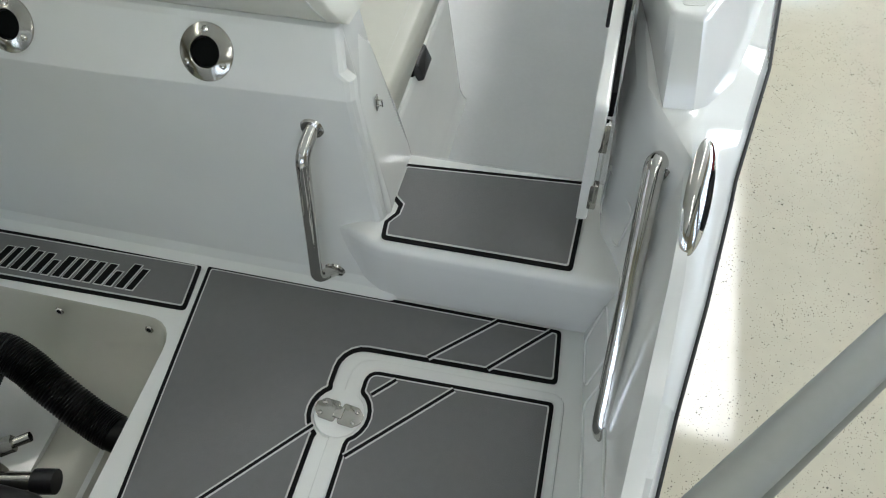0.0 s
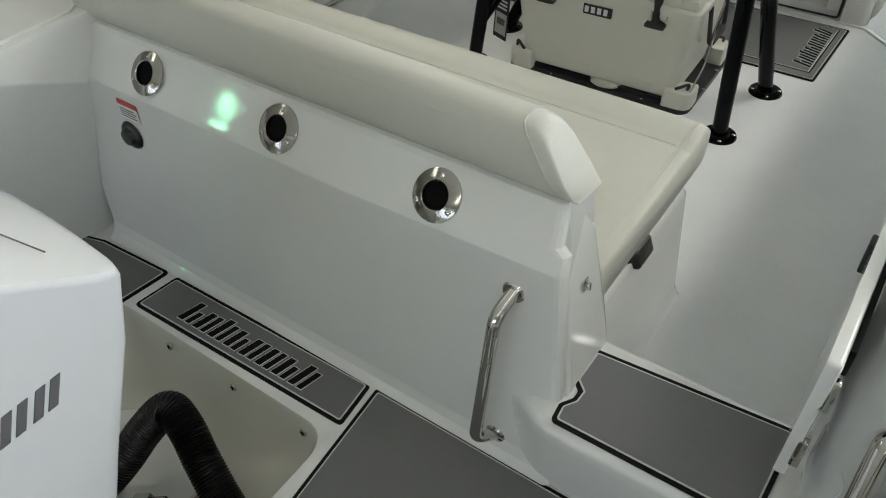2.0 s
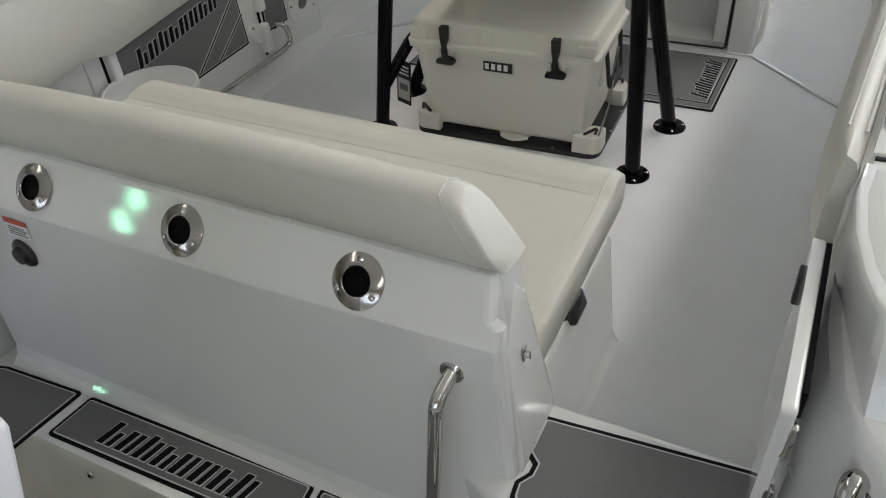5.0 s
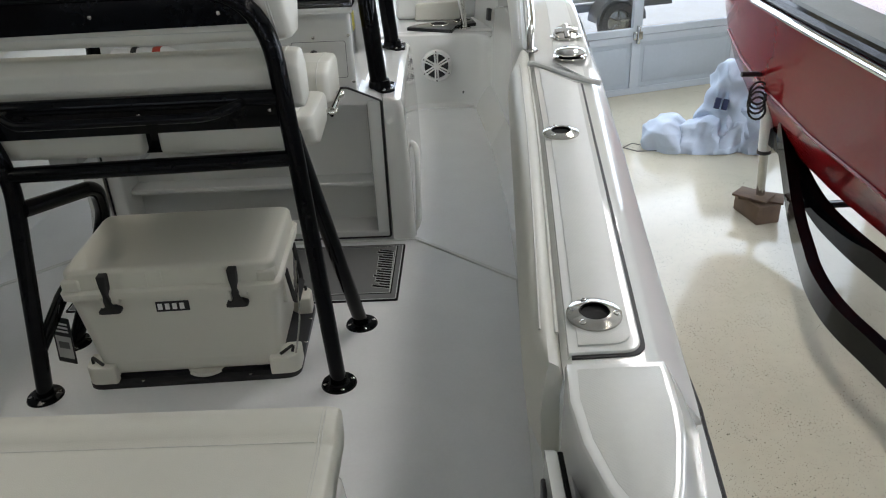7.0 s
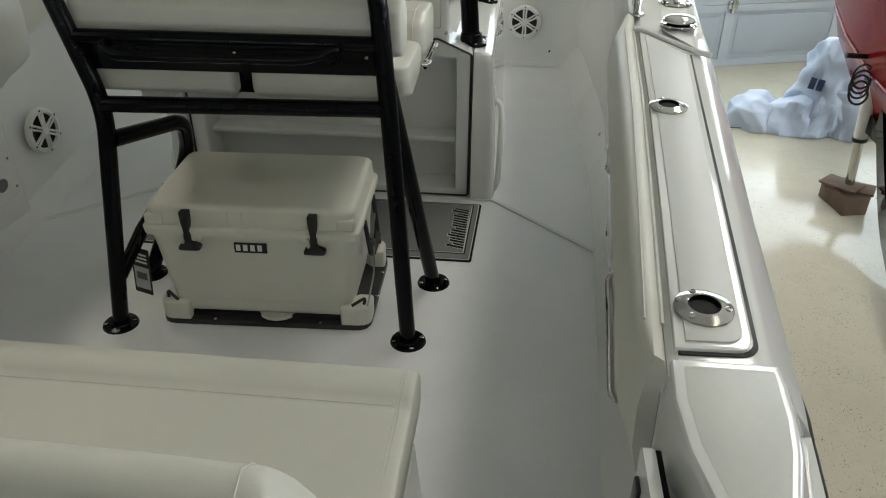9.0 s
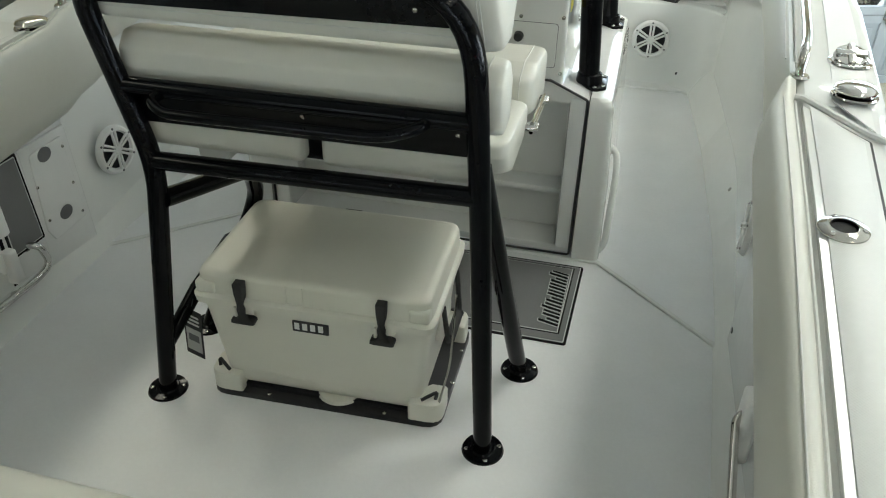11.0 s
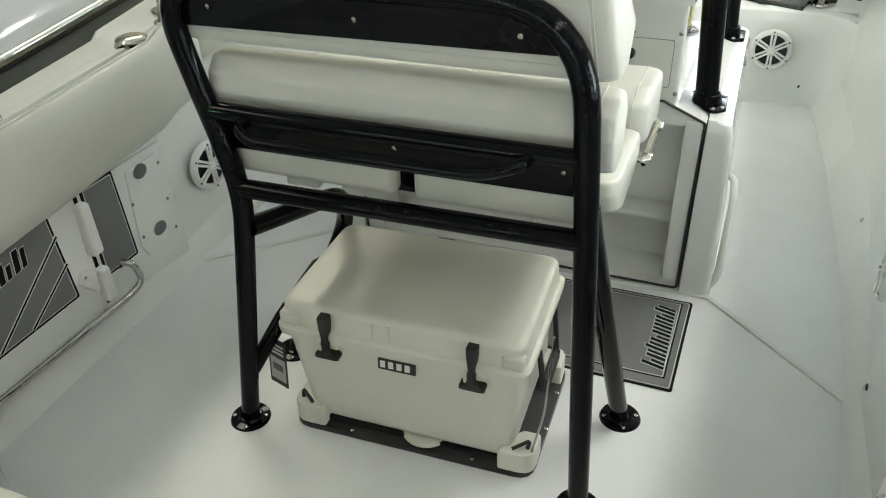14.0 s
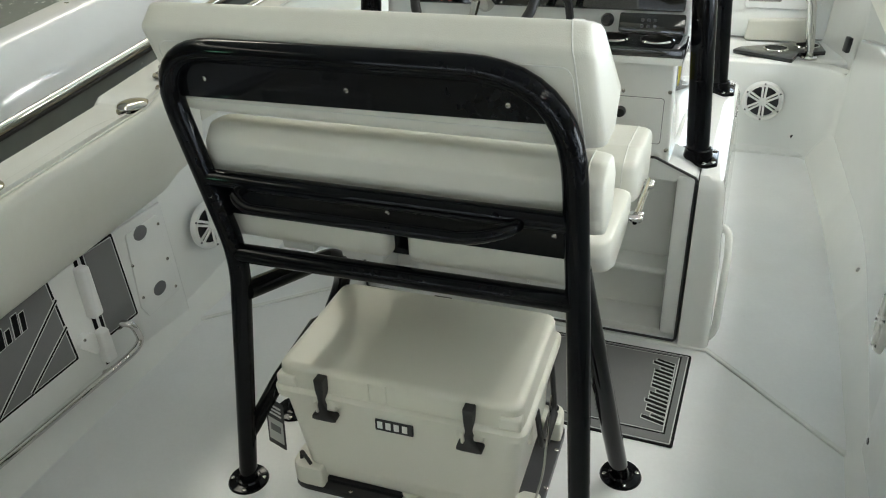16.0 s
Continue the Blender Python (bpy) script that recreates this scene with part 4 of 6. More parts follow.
# ---- leaning post ----
def leaning_post():
    t = thing("leaning_post", "black tubular helm leaning post with white cushions", "leaning post")
    R = 0.0240
    Y = 0.03
    ps = [(-0.450, 0.004, 0.0), (-0.351, Y, 0.705), (-0.466, Y, 1.171), (0.386, Y, 1.173), (0.416, Y, 0.715), (0.453, 0.017, 0.0)]
    path = bend(ps, [0.08, 0.15, 0.19, 0.05], 10)
    part("back_frame", tube(path, R, 16), BLACK, t)
    feet = [(-0.450, 0.004), (0.453, 0.017), (0.493, 0.342), (-0.479, 0.291)]
    part("front_leg", tube([(*feet[2], 0.0), (0.410, Y + 0.012, 0.800)], R, 16), BLACK, t)
    part("front_leg", tube(bend([(*feet[3], 0.0), (-0.345, 0.455, 0.395), (-0.290, 0.340, 0.550), (-0.352, Y, 0.615)], [0.08, 0.06], 8), R, 16), BLACK, t)
    part("side_brace", tube([(-0.427, 0.016, 0.160), (-0.372, 0.115, 0.285), (-0.365, 0.30, 0.33), (-0.378, 0.395, 0.29)], 0.020, 12), BLACK, t)
    part("lower_crossbar", tube([(-0.358, Y, 0.716), (0.416, Y, 0.734)], R * 0.92, 16), BLACK, t)
    part("mid_crossbar", tube([(-0.41, Y, 0.895), (0.398, Y, 0.90)], 0.02, 14), BLACK, t)
    for fx, fy in feet:
        part("foot_plate", lathe([(0, 0.014), (0.030, 0.013), (0.034, 0.008), (0.052, 0.006), (0.055, 0.0)], 28, pose(fx, fy, 0.0)), BLACK, t)
        for a in (20, 110, 200, 290):
            screw(t, pose(fx + 0.043 * math.cos(radians(a)), fy + 0.043 * math.sin(radians(a)), 0.0066), 0.006)
    part("back_plate", prism(rounded([(-0.438, 1.071), (0.366, 1.082), (0.340, 1.12), (0.24, 1.165), (-0.36, 1.162), (-0.425, 1.115)], 0.02), 0, 0.006, m=Matrix(((1, 0, 0, 0), (0, 0, -1, Y + 0.012), (0, 1, 0, 0), (0, 0, 0, 1)))), BLACK, t)
    part("mid_plate", prism([(-0.375, 0.806), (0.402, 0.816), (0.395, 0.912), (-0.398, 0.900)], 0, 0.006, m=Matrix(((1, 0, 0, 0), (0, 0, -1, Y + 0.022), (0, 1, 0, 0), (0, 0, 0, 1)))), BLACK, t)
    h = [(-0.285, Y + 0.02, 0.889), (-0.305, Y - 0.040, 0.886), (-0.265, Y - 0.062, 0.868), (0.225, Y - 0.062, 0.874), (0.300, Y - 0.045, 0.896), (0.300, Y + 0.02, 0.893)]
    part("grab_bar", tube(bend(h, 0.05, 6), 0.0125, 12), BLACK, t)
    for x, y, z in ((-0.354, Y - 0.0, 1.112), (-0.037, Y, 1.112), (0.275, Y, 1.110), (0.361, Y + 0.012, 0.862), (0.021, Y + 0.012, 0.862)):
        screw(t, frame_to((x, Y + 0.0055 if z > 1 else Y + 0.0155, z), (0, -1, 0)), 0.0052)
    # cushions
    def roll(x0, x1, prof, k0=0.80, lean=0.0, z0=0.0, tuck=0.0):
        rows = []
        cy = sum(p[0] for p in prof) / len(prof)
        cz = sum(p[1] for p in prof) / len(prof)
        for x, k in ((x0, k0), (x0 + 0.005, 0.90), (x0 + 0.016, 0.965), (x0 + 0.034, 1.0), (x1 - 0.034, 1.0), (x1 - 0.016, 0.965), (x1 - 0.005, 0.90), (x1, k0)):
            rows.append([(x + (lean * max(0.0, z0 - z) if x < 0 else -tuck * max(0.0, z - z0 + 0.09)), cy + (y - cy) * k, cz + (z - cz) * (1 - (1 - k) * 0.45)) for y, z in prof])
        return loft(rows)
    def rr(pts, r):
        return rounded(pts, r, 5)
    prof = rr([(0.048, 1.034), (0.040, 1.207), (0.085, 1.247), (0.165, 1.228), (0.195, 1.10), (0.150, 1.034)], 0.022)
    b = part("backrest", roll(-0.500, 0.442, prof, lean=0.30, z0=1.21, tuck=0.30), VINYL, t, "white vinyl upper backrest", smooth=60)
    ring = rounded([(-0.43, 1.062), (0.399, 1.062), (0.380, 1.180), (-0.463, 1.181)], 0.025)
    part("piping", tube([(x, 0.0402 + (1.207 - z) * 0.045, z) for x, z in ring], 0.0016, 6, closed=True), SEAM, b)
    part("piping", tube([(0.407 - 0.30 * max(0.0, z - 1.12), y + (y - 0.11) * 0.004, z + (z - 1.13) * 0.004) for y, z in prof], 0.0018, 6, closed=True), SEAM, b)
    prof = rr([(0.060, 0.895), (0.050, 0.930), (0.052, 0.970), (0.085, 1.003), (0.140, 1.002), (0.185, 0.95), (0.175, 0.858), (0.085, 0.850), (0.062, 0.872)], 0.022)
    m2 = part("lumbar_roll", roll(-0.405, 0.446, prof), VINYL, t, "white vinyl lower backrest roll", smooth=60)
    part("piping", tube([(0.412, y, z) for y, z in prof], 0.0018, 6, closed=True), SEAM, m2)
    prof = rr([(0.130, 0.775), (0.130, 0.81), (0.40, 0.806), (0.448, 0.785), (0.452, 0.74), (0.40, 0.715), (0.22, 0.700), (0.16, 0.725)], 0.018)
    part("seat_base", roll(-0.40, 0.448, prof), VINYL, t, "white vinyl seat base", smooth=60)
    for x0, x1 in ((-0.392, 0.010), (0.050, 0.402)):
        part("seat_underside", cushion(x0, x1, 0.056, 0.30, 0.742, 0.850, 0.018, 3), VINYL, t)
    # Black block that fills the gap between the two seat cushions.
    part("cushion_gap_block", box(0.000, 0.062, 0.088, 0.42, 0.742, 0.84, 0.003), BLACK, t)
    part("underside_tray", box(0.06, 0.30, 0.085, 0.40, 0.714, 0.743, 0.004), GEL, t)
    part("underside_tray", box(-0.27, -0.19, 0.085, 0.40, 0.712, 0.743, 0.004), GEL, t)
    part("underside_tray", box(-0.12, -0.02, 0.085, 0.40, 0.714, 0.743, 0.004), GEL, t)
    prof = rr([(0.42, 0.755), (0.43, 0.845), (0.50, 0.868), (0.655, 0.860), (0.702, 0.835), (0.700, 0.73), (0.64, 0.70)], 0.028)
    for x0, x1 in ((-0.405, 0.015), (0.022, 0.455)):
        f = part("flip_bolster", roll(x0, x1, prof), VINYL, t, "white vinyl flip-up seat bolster", smooth=60)
        part("piping", tube([(x1 - 0.034, y, z) for y, z in prof], 0.0018, 6, closed=True), SEAM, f)
    lk = part("bolster_link", merge(tube([(0.463, 0.395, 0.728), (0.465, 0.592, 0.727)], 0.0055, 8), tube([(0.463, 0.405, 0.746), (0.465, 0.602, 0.745)], 0.0055, 8)), CHROME, t, "chrome folding link")
    for y, z in ((0.400, 0.737), (0.42, 0.737), (0.585, 0.736), (0.602, 0.736)):
        part("bolt", lathe([(0, 0.014), (0.006, 0.013), (0.009, 0.008), (0.009, -0.02)], 12, frame_to((0.466, y, z), (1, 0, 0))), CHROME, lk)
    # swing tag on the brace
    return t


leaning_post()


def cooler():
    t = thing("cooler", "white rotomoulded cool box with black T-latches", "cool box", m=pose(-0.003, 0.026, 0.0, 0, 0, 2.2) @ Matrix.Diagonal((1.01, 1.0, 1.015, 1.0)))
    def ring(hx, ya, yb, r):
        return rounded([(-hx, ya), (hx, ya), (hx, yb), (-hx, yb)], r, 4)
    rows = []
    for z, hx, ya, yb in ((0.035, 0.262, 0.045, 0.37), (0.05, 0.272, 0.038, 0.378), (0.29, 0.298, 0.018, 0.398), (0.315, 0.302, 0.014, 0.402)):
        rows.append([(x, y, z) for x, y in ring(hx, ya, yb, 0.035)])
    part("body", loft(rows), COOL, t)
    rows = []
    for z, hx, ya, yb, r in ((0.318, 0.306, 0.008, 0.408, 0.03), (0.322, 0.314, 0.000, 0.416, 0.035), (0.342, 0.316, -0.002, 0.418, 0.035), (0.348, 0.312, 0.003, 0.414, 0.035), (0.350, 0.305, 0.010, 0.408, 0.035), (0.356, 0.303, 0.012, 0.406, 0.035), (0.396, 0.301, 0.014, 0.404, 0.036), (0.403, 0.298, 0.017, 0.401, 0.036), (0.4085, 0.291, 0.024, 0.394, 0.034), (0.4105, 0.280, 0.035, 0.383, 0.030)):
        rows.append([(x, y, z) for x, y in ring(hx, ya, yb, r)])
    part("lid", loft(rows), COOL, t)
    part("hinge_slot", box(-0.035, 0.015, 0.396, 0.4055, 0.394, 0.404, 0.001), HOLE, t, "dark hinge slot")
    part("lid_crease", box(-0.063, -0.060, 0.010, 0.024, 0.352, 0.400, 0.001), COOL, t)
    part("lid_crease", box(-0.020, -0.017, 0.010, 0.024, 0.352, 0.400, 0.001), COOL, t)
    part("front_panel", prism(rounded([(-0.20, 0.075), (0.20, 0.075), (0.215, 0.245), (-0.215, 0.245)], 0.02), -0.004, 0.0028, 0.0026, m=Matrix(((1, 0, 0, 0), (0, 0.083, -1, 0.0305), (0, 1, 0.083, 0), (0, 0, 0, 1)))), COOL, t)
    for x in (-0.178, 0.186):
        part("latch_notch", box(x - 0.032, x + 0.032, -0.002, 0.03, 0.305, 0.345, 0.006), COOL, t)
        half = [(0.0125, 0.402), (0.0115, 0.370), (0.0075, 0.338), (0.0105, 0.326), (0.0085, 0.306), (0.012, 0.299), (0.030, 0.291), (0.031, 0.281), (0.020, 0.279)]
        pts = [(x + a, z) for a, z in half] + [(x - a, z) for a, z in half[::-1]]
        bm = prism(rounded(pts[::-1], 0.002, 2), -0.010, 0.016, 0.003, m=Matrix(((1, 0, 0, 0), (0, 0, -1, 0.004), (0, 1, 0, 0), (0, 0, 0, 1))))
        part("latch", bm, RUBBER, t, "black rubber T-latch")
        part("latch_post", box(x - 0.02, x - 0.012, -0.010, 0.01, 0.30, 0.33, 0.003), COOL, t)
    bd = part("badge", prism(rounded([(-0.048, -0.016), (0.048, -0.016), (0.048, 0.016), (-0.048, 0.016)], 0.002), 0, 0.003, m=Matrix(((1, 0, 0, -0.006), (0, 0.083, -1, 0.017), (0, 1, 0.083, 0.281), (0, 0, 0, 1)))), PLAST, t, "black badge")
    for i in range(4):
        x = -0.034 + i * 0.021
        part("mark", prism([(x - 0.0065, -0.0095), (x + 0.0065, -0.0095), (x + 0.0065, 0.0095), (x - 0.0065, 0.0095)], 0, 0.0042, m=Matrix(((1, 0, 0, -0.008), (0, 0.083, -1, 0.017), (0, 1, 0.083, 0.281), (0, 0, 0, 1)))), WHITEP, bd)
    for s in (1, -1):
        part("handle_recess", box(s * 0.294 - 0.008, s * 0.294 + 0.008, 0.13, 0.28, 0.20, 0.29, 0.006), COOL, t)
        part("handle", tube(bend([(s * 0.312, 0.12, 0.325), (s * 0.325, 0.13, 0.20), (s * 0.325, 0.28, 0.20), (s * 0.312, 0.29, 0.325)], 0.02), 0.007, 8), RUBBER, t, "black rope handle")
        part("handle_grip", tube([(s * 0.325, 0.15, 0.20), (s * 0.325, 0.26, 0.20)], 0.013, 10), RUBBER, t)
        part("lid_rest", box(s * 0.276 - 0.026, s * 0.276 + 0.026, 0.006, 0.04, 0.349, 0.384, 0.007, 3), COOL, t)
    part("lock_cable", tube(bend([(0.318, 0.03, 0.06), (0.338, 0.09, 0.16), (0.330, 0.20, 0.31)], 0.03), 0.003, 6), STEEL, t, "thin steel cable")
    p = thing("cooler_tray", "black cooler tray with white corner chocks", "tray", m=pose(0.004, 0.044, 0, 0, 0, 2.6))
    part("plate", merge(prism(rounded([(-0.332, -0.005), (0.325, -0.005), (0.335, 0.42), (-0.332, 0.42)], 0.05), 0.0, 0.018, 0.004), prism(rounded([(-0.25, 0.02), (0.25, 0.02), (0.25, 0.40), (-0.25, 0.40)], 0.03), 0.018, 0.030)), PLAST, p)
    part("deck_plate", lathe([(0, 0.027), (0.058, 0.027), (0.062, 0.027), (0.066, 0.018)], 32, pose(0.03, 0.062, 0.006)), COOL, p)
    for sx in (1, -1):
        for yy, sy in ((0.045, -1), (0.375, 1)):
            c = part("corner_chock", prism(rounded([(sx * 0.328, yy + sy * 0.048), (sx * 0.328, yy - sy * 0.04), (sx * 0.284, yy - sy * 0.04), (sx * 0.235, yy + sy * 0.005), (sx * 0.235, yy + sy * 0.048)], [0.04, 0.008, 0.008, 0.008, 0.008], 4), 0.018, 0.078, 0.008), COOL, p, "white plastic corner chock")
            part("tie_strap", tube(bend([(sx * 0.305, yy + sy * 0.02, 0.078), (sx * 0.31, yy + sy * 0.01, 0.098), (sx * 0.27, yy + sy * 0.035, 0.082)], 0.01, 3), 0.005, 6), RUBBER, c)
    for x, y in ((-0.16, 0.004), (0.17, 0.004), (0.325, 0.16), (0.325, 0.30)):
        screw(p, pose(x, y, 0.018), 0.006)
    g = thing("swing_tag", "black and white hang tag tied to the cooler", "tag", m=pose(-0.388, 0.085, 0.150, 90, 6, -12))
    part("card", prism(rounded([(-0.032, -0.085), (0.032, -0.085), (0.032, 0.085), (-0.032, 0.085)], 0.004), 0, 0.0012), PLAST, g)
    part("print", prism([(-0.026, -0.067), (0.026, -0.067), (0.026, 0.015), (-0.026, 0.015)], 0.0, 0.0018), FOAM_W, g)
    for i in range(3):
        part("line", prism([(-0.024, 0.030 + 0.014 * i), (0.022, 0.030 + 0.014 * i), (0.022, 0.037 + 0.014 * i), (-0.024, 0.037 + 0.014 * i)], 0.0, 0.0018), WHITEP, g)
    part("print", prism([(-0.018, -0.03), (0.018, -0.03), (0.018, -0.005), (-0.018, -0.005)], 0.0, 0.0024), GREYP, g)
    part("cord", tube([(0, 0.07, 0.001), (0.004, 0.10, 0.004), (0.02, 0.14, 0.01)], 0.0015, 5), RUBBER, g)


cooler()


# ---- console, T-top legs and helm ----
def console():
    t = thing("console", "white moulded centre console with step and gasketed door", "console")
    # outer body, with the door opening left in the aft face
    rows = []
    for z, hx, ya, yb in ((0.0, 0.665, 0.960, 2.02), (0.30, 0.655, 0.965, 2.00), (0.565, 0.640, 0.975, 1.98), (0.600, 0.622, 0.985, 1.96)):
        rows.append([(x, y, z) for x, y in rounded([(-hx, ya), (hx, ya), (hx, yb), (-hx, yb)], [0.03, 0.03, 0.08, 0.08])])
    def shell_row(hx, ya, yb, z):
        return [(x, y, z) for x, y in rounded([(-hx, ya + 0.16), (-hx, ya), (-0.57, ya), (-0.57, ya + 0.16), (0.57, ya + 0.16), (0.57, ya), (hx, ya), (hx, yb), (-hx, yb)], [0, 0.03, 0, 0, 0, 0, 0.03, 0.08, 0.08])]
    part("side_shell", loft([shell_row(0.665, 0.960, 2.02, 0.0), shell_row(0.660, 0.962, 2.01, 0.30), shell_row(0.645, 0.968, 1.98, 0.56), shell_row(0.635, 0.975, 1.97, 0.59), shell_row(0.61, 0.985, 1.95, 0.602)]), GEL, t)
    # stepped door moulding
    part("door_moulding", merge(box(-0.565, 0.565, 1.13, 1.16, 0.0, 0.60), box(-0.565, 0.565, 0.99, 1.14, 0.0, 0.035, 0.008), box(-0.565, -0.50, 0.968, 1.15, 0.03, 0.60, 0.015), box(0.505, 0.565, 0.968, 1.15, 0.03, 0.60, 0.015),
                                box(-0.51, 0.51, 1.03, 1.15, 0.215, 0.24, 0.010), prism([(-0.566, 0.580), (0.566, 0.580), (0.566, 0.592), (0.44, 0.645), (-0.44, 0.645), (-0.566, 0.592)], 0.975, 1.15, m=Matrix(((1, 0, 0, 0), (0, 0, 1, 0), (0, 1, 0, 0), (0, 0, 0, 1))))), GEL_IN, t, "recessed white step moulding")
    outline = [(-0.558, 0.018), (0.560, 0.018), (0.562, 0.595), (0.44, 0.648), (-0.44, 0.648), (-0.56, 0.595)]
    part("gasket", tube([(x, 0.9625 + 0.010 * max(0, z) / 0.6, z) for x, z in rounded(outline, 0.012)], 0.0045, 6, closed=True), RUBBER, t, "black door gasket")
    # upper pod
    rows = []
    for z, hx, ya, yb in ((0.595, 0.485, 0.975, 1.90), (0.64, 0.475, 0.985, 1.88), (0.93, 0.470, 1.005, 1.80)):
        rows.append([(x, y, z) for x, y in rounded([(-hx, ya), (hx, ya), (hx, yb), (-hx, yb)], 0.015)])
    part("pod", loft(rows), GEL, t)
    m = Matrix(((1, 0, 0, 0), (0, 0.06, -1, 0.992), (0, 1, 0.06, 0.72), (0, 0, 0, 1)))
    part("door_gap", prism(rounded([(0.2435, -0.0365), (0.4465, -0.0365), (0.4465, 0.0995), (0.2435, 0.0995)], 0.01), -0.002, 0.0022, m=m), GREYP, t)
    d = part("access_door", prism(rounded([(0.245, -0.035), (0.445, -0.035), (0.445, 0.098), (0.245, 0.098)], 0.01), 0, 0.004, 0.0015, m=m), GEL, t)
    part("knob", lathe([(0, 0.02), (0.013, 0.018), (0.016, 0.0)], 16, frame_to((0.326, 0.992, 0.774), (0, -1, 0))), PLAST, d)
    for x, z in ((0.459, 0.839), (0.329, 0.834), (0.465, 0.668)):
        screw(t, frame_to((x, 0.985 + 0.06 * (z - 0.64), z), (0, -1, 0.06)), 0.006)
    # dash
    part("dash_ledge", prism([(-0.47, 0.962), (0.485, 0.962), (0.485, 1.36), (-0.47, 1.36)], 0.925, 0.948, 0.006), GEL, t)
    c = part("cup_panel", prism(rounded([(0.215, 0.962), (0.488, 0.962), (0.486, 1.12), (0.215, 1.12)], 0.008), 0.945, 0.970, 0.004), SCREEN, t, "glossy black cup holder panel")
    for x in (0.280, 0.402):
        part("cup_ring", lathe([(0.040, 0.0), (0.040, 0.004), (0.046, 0.004), (0.049, 0.0)], 28, pose(x, 1.055, 0.970)), CHROME, c)
        part("cup", lathe([(0.040, 0.0015), (0.0385, 0.0006), (0, 0.0006)], 28, pose(x, 1.055, 0.970)), HOLE, c)
    part("switch_panel", prism(rounded([(0.282, 0.0), (0.470, 0.0), (0.470, 0.055), (0.282, 0.055)], 0.008), 0, 0.008, 0.002, m=pose(0, 1.125, 0.968, 72)), SCREEN, t)
    for i in range(2):
        for j in range(3):
            part("switch", box(0.345 + j * 0.018, 0.354 + j * 0.018, 1.116 + i * 0.006, 1.121 + i * 0.006, 0.985 + i * 0.016, 0.994 + i * 0.016, 0.002), GREYP, t)
    part("helm_face", prism([(-0.47, 0.948), (0.485, 0.948), (0.485, 1.06), (-0.47, 1.06)], 0, 0.01, m=Matrix(((1, 0, 0, 0), (0, 0.25, -1, 1.00), (0, 1, 0.25, 0), (0, 0, 0, 1)))), GEL, t)
    part("display", prism(rounded([(-0.40, 0), (0.462, 0), (0.462, 0.33), (-0.40, 0.33)], 0.01), 0, 0.012, 0.003, m=pose(0, 1.165, 1.022, 72)), SCREEN, t, "large dark glass display")
    part("binnacle", loft([[(x, y, z) for x, y in rounded([(-0.49, a), (0.49, a), (0.49, 1.80), (-0.49, 1.80)], 0.03)] for z, a in ((0.94, 1.155), (1.02, 1.168), (1.36, 1.285), (1.40, 1.36))]), GEL, t)
    for i in range(4):
        part("indicator", lathe([(0, 0.004), (0.007, 0.003), (0.009, 0.0)], 12, frame_to((-0.345 + i * 0.03, 1.150, 1.042), (0, -1, 0.3))), REDP, t, "small red indicator")
    part("key_switch", lathe([(0, 0.025), (0.012, 0.024), (0.016, 0.01), (0.02, 0.0)], 14, frame_to((0.243, 1.155, 0.995), (0, -1, 0.3))), PLAST, t)
    part("warning_decal", box(-0.12, 0.05, 0.998, 1.0005, 0.775, 0.792), REDP, t)
    y = part("yellow_decal", box(0.4715, 0.4725, 1.06, 1.12, 0.84, 0.92), YELLOW, t)
    # wheel and lever
    w = thing("ship_helm", "polished stainless steering wheel with dark rim", "steering wheel", m=pose(-0.13, 1.03, 1.10, 58, 0, 0))
    part("rim", tube([(0.19 * math.cos(a), 0.19 * math.sin(a), 0) for a in (2 * math.pi * i / 36 for i in range(36))], 0.015, 10, closed=True), PLAST, w)
    for a in (30, 150, 270):
        part("spoke", tube([(0.03 * math.cos(radians(a)), 0.03 * math.sin(radians(a)), -0.03), (0.185 * math.cos(radians(a)), 0.185 * math.sin(radians(a)), 0)], [0.014, 0.009], 8), CHROME, w)
    part("hub", lathe([(0, 0.0), (0.03, -0.005), (0.035, -0.04), (0.03, -0.12), (0, -0.12)], 18), CHROME, w)
    k = thing("throttle", "black twin throttle control", "throttle")
    part("base", box(0.10, 0.19, 1.02, 1.14, 0.945, 0.985, 0.012), PLAST, k)
    part("lever", tube(bend([(0.15, 1.08, 0.98), (0.15, 1.03, 1.08), (0.11, 1.03, 1.09)], 0.02), 0.012, 8), PLAST, k)
    # fire hose reel cavity items seen over the seat
    e = thing("console_extinguisher", "red-collared white bottle strapped in the console", "extinguisher", m=pose(-0.28, 0.955, 0.80, 0, 90, 0))
    part("bottle", lathe([(0, -0.13), (0.03, -0.125), (0.035, -0.11), (0.035, 0.08), (0.02, 0.11), (0, 0.11)], 18), WHITEP, e)
    part("collar", lathe([(0.0355, 0.03), (0.0365, 0.035), (0.0365, 0.055), (0.0355, 0.06)], 18), REDP, e)
    part("head", lathe([(0, 0.16), (0.014, 0.158), (0.016, 0.11)], 12), PLAST, e)
    part("strap", lathe([(0.0355, -0.05), (0.038, -0.048), (0.038, -0.03), (0.0355, -0.028)], 18), RUBBER, e)


console()


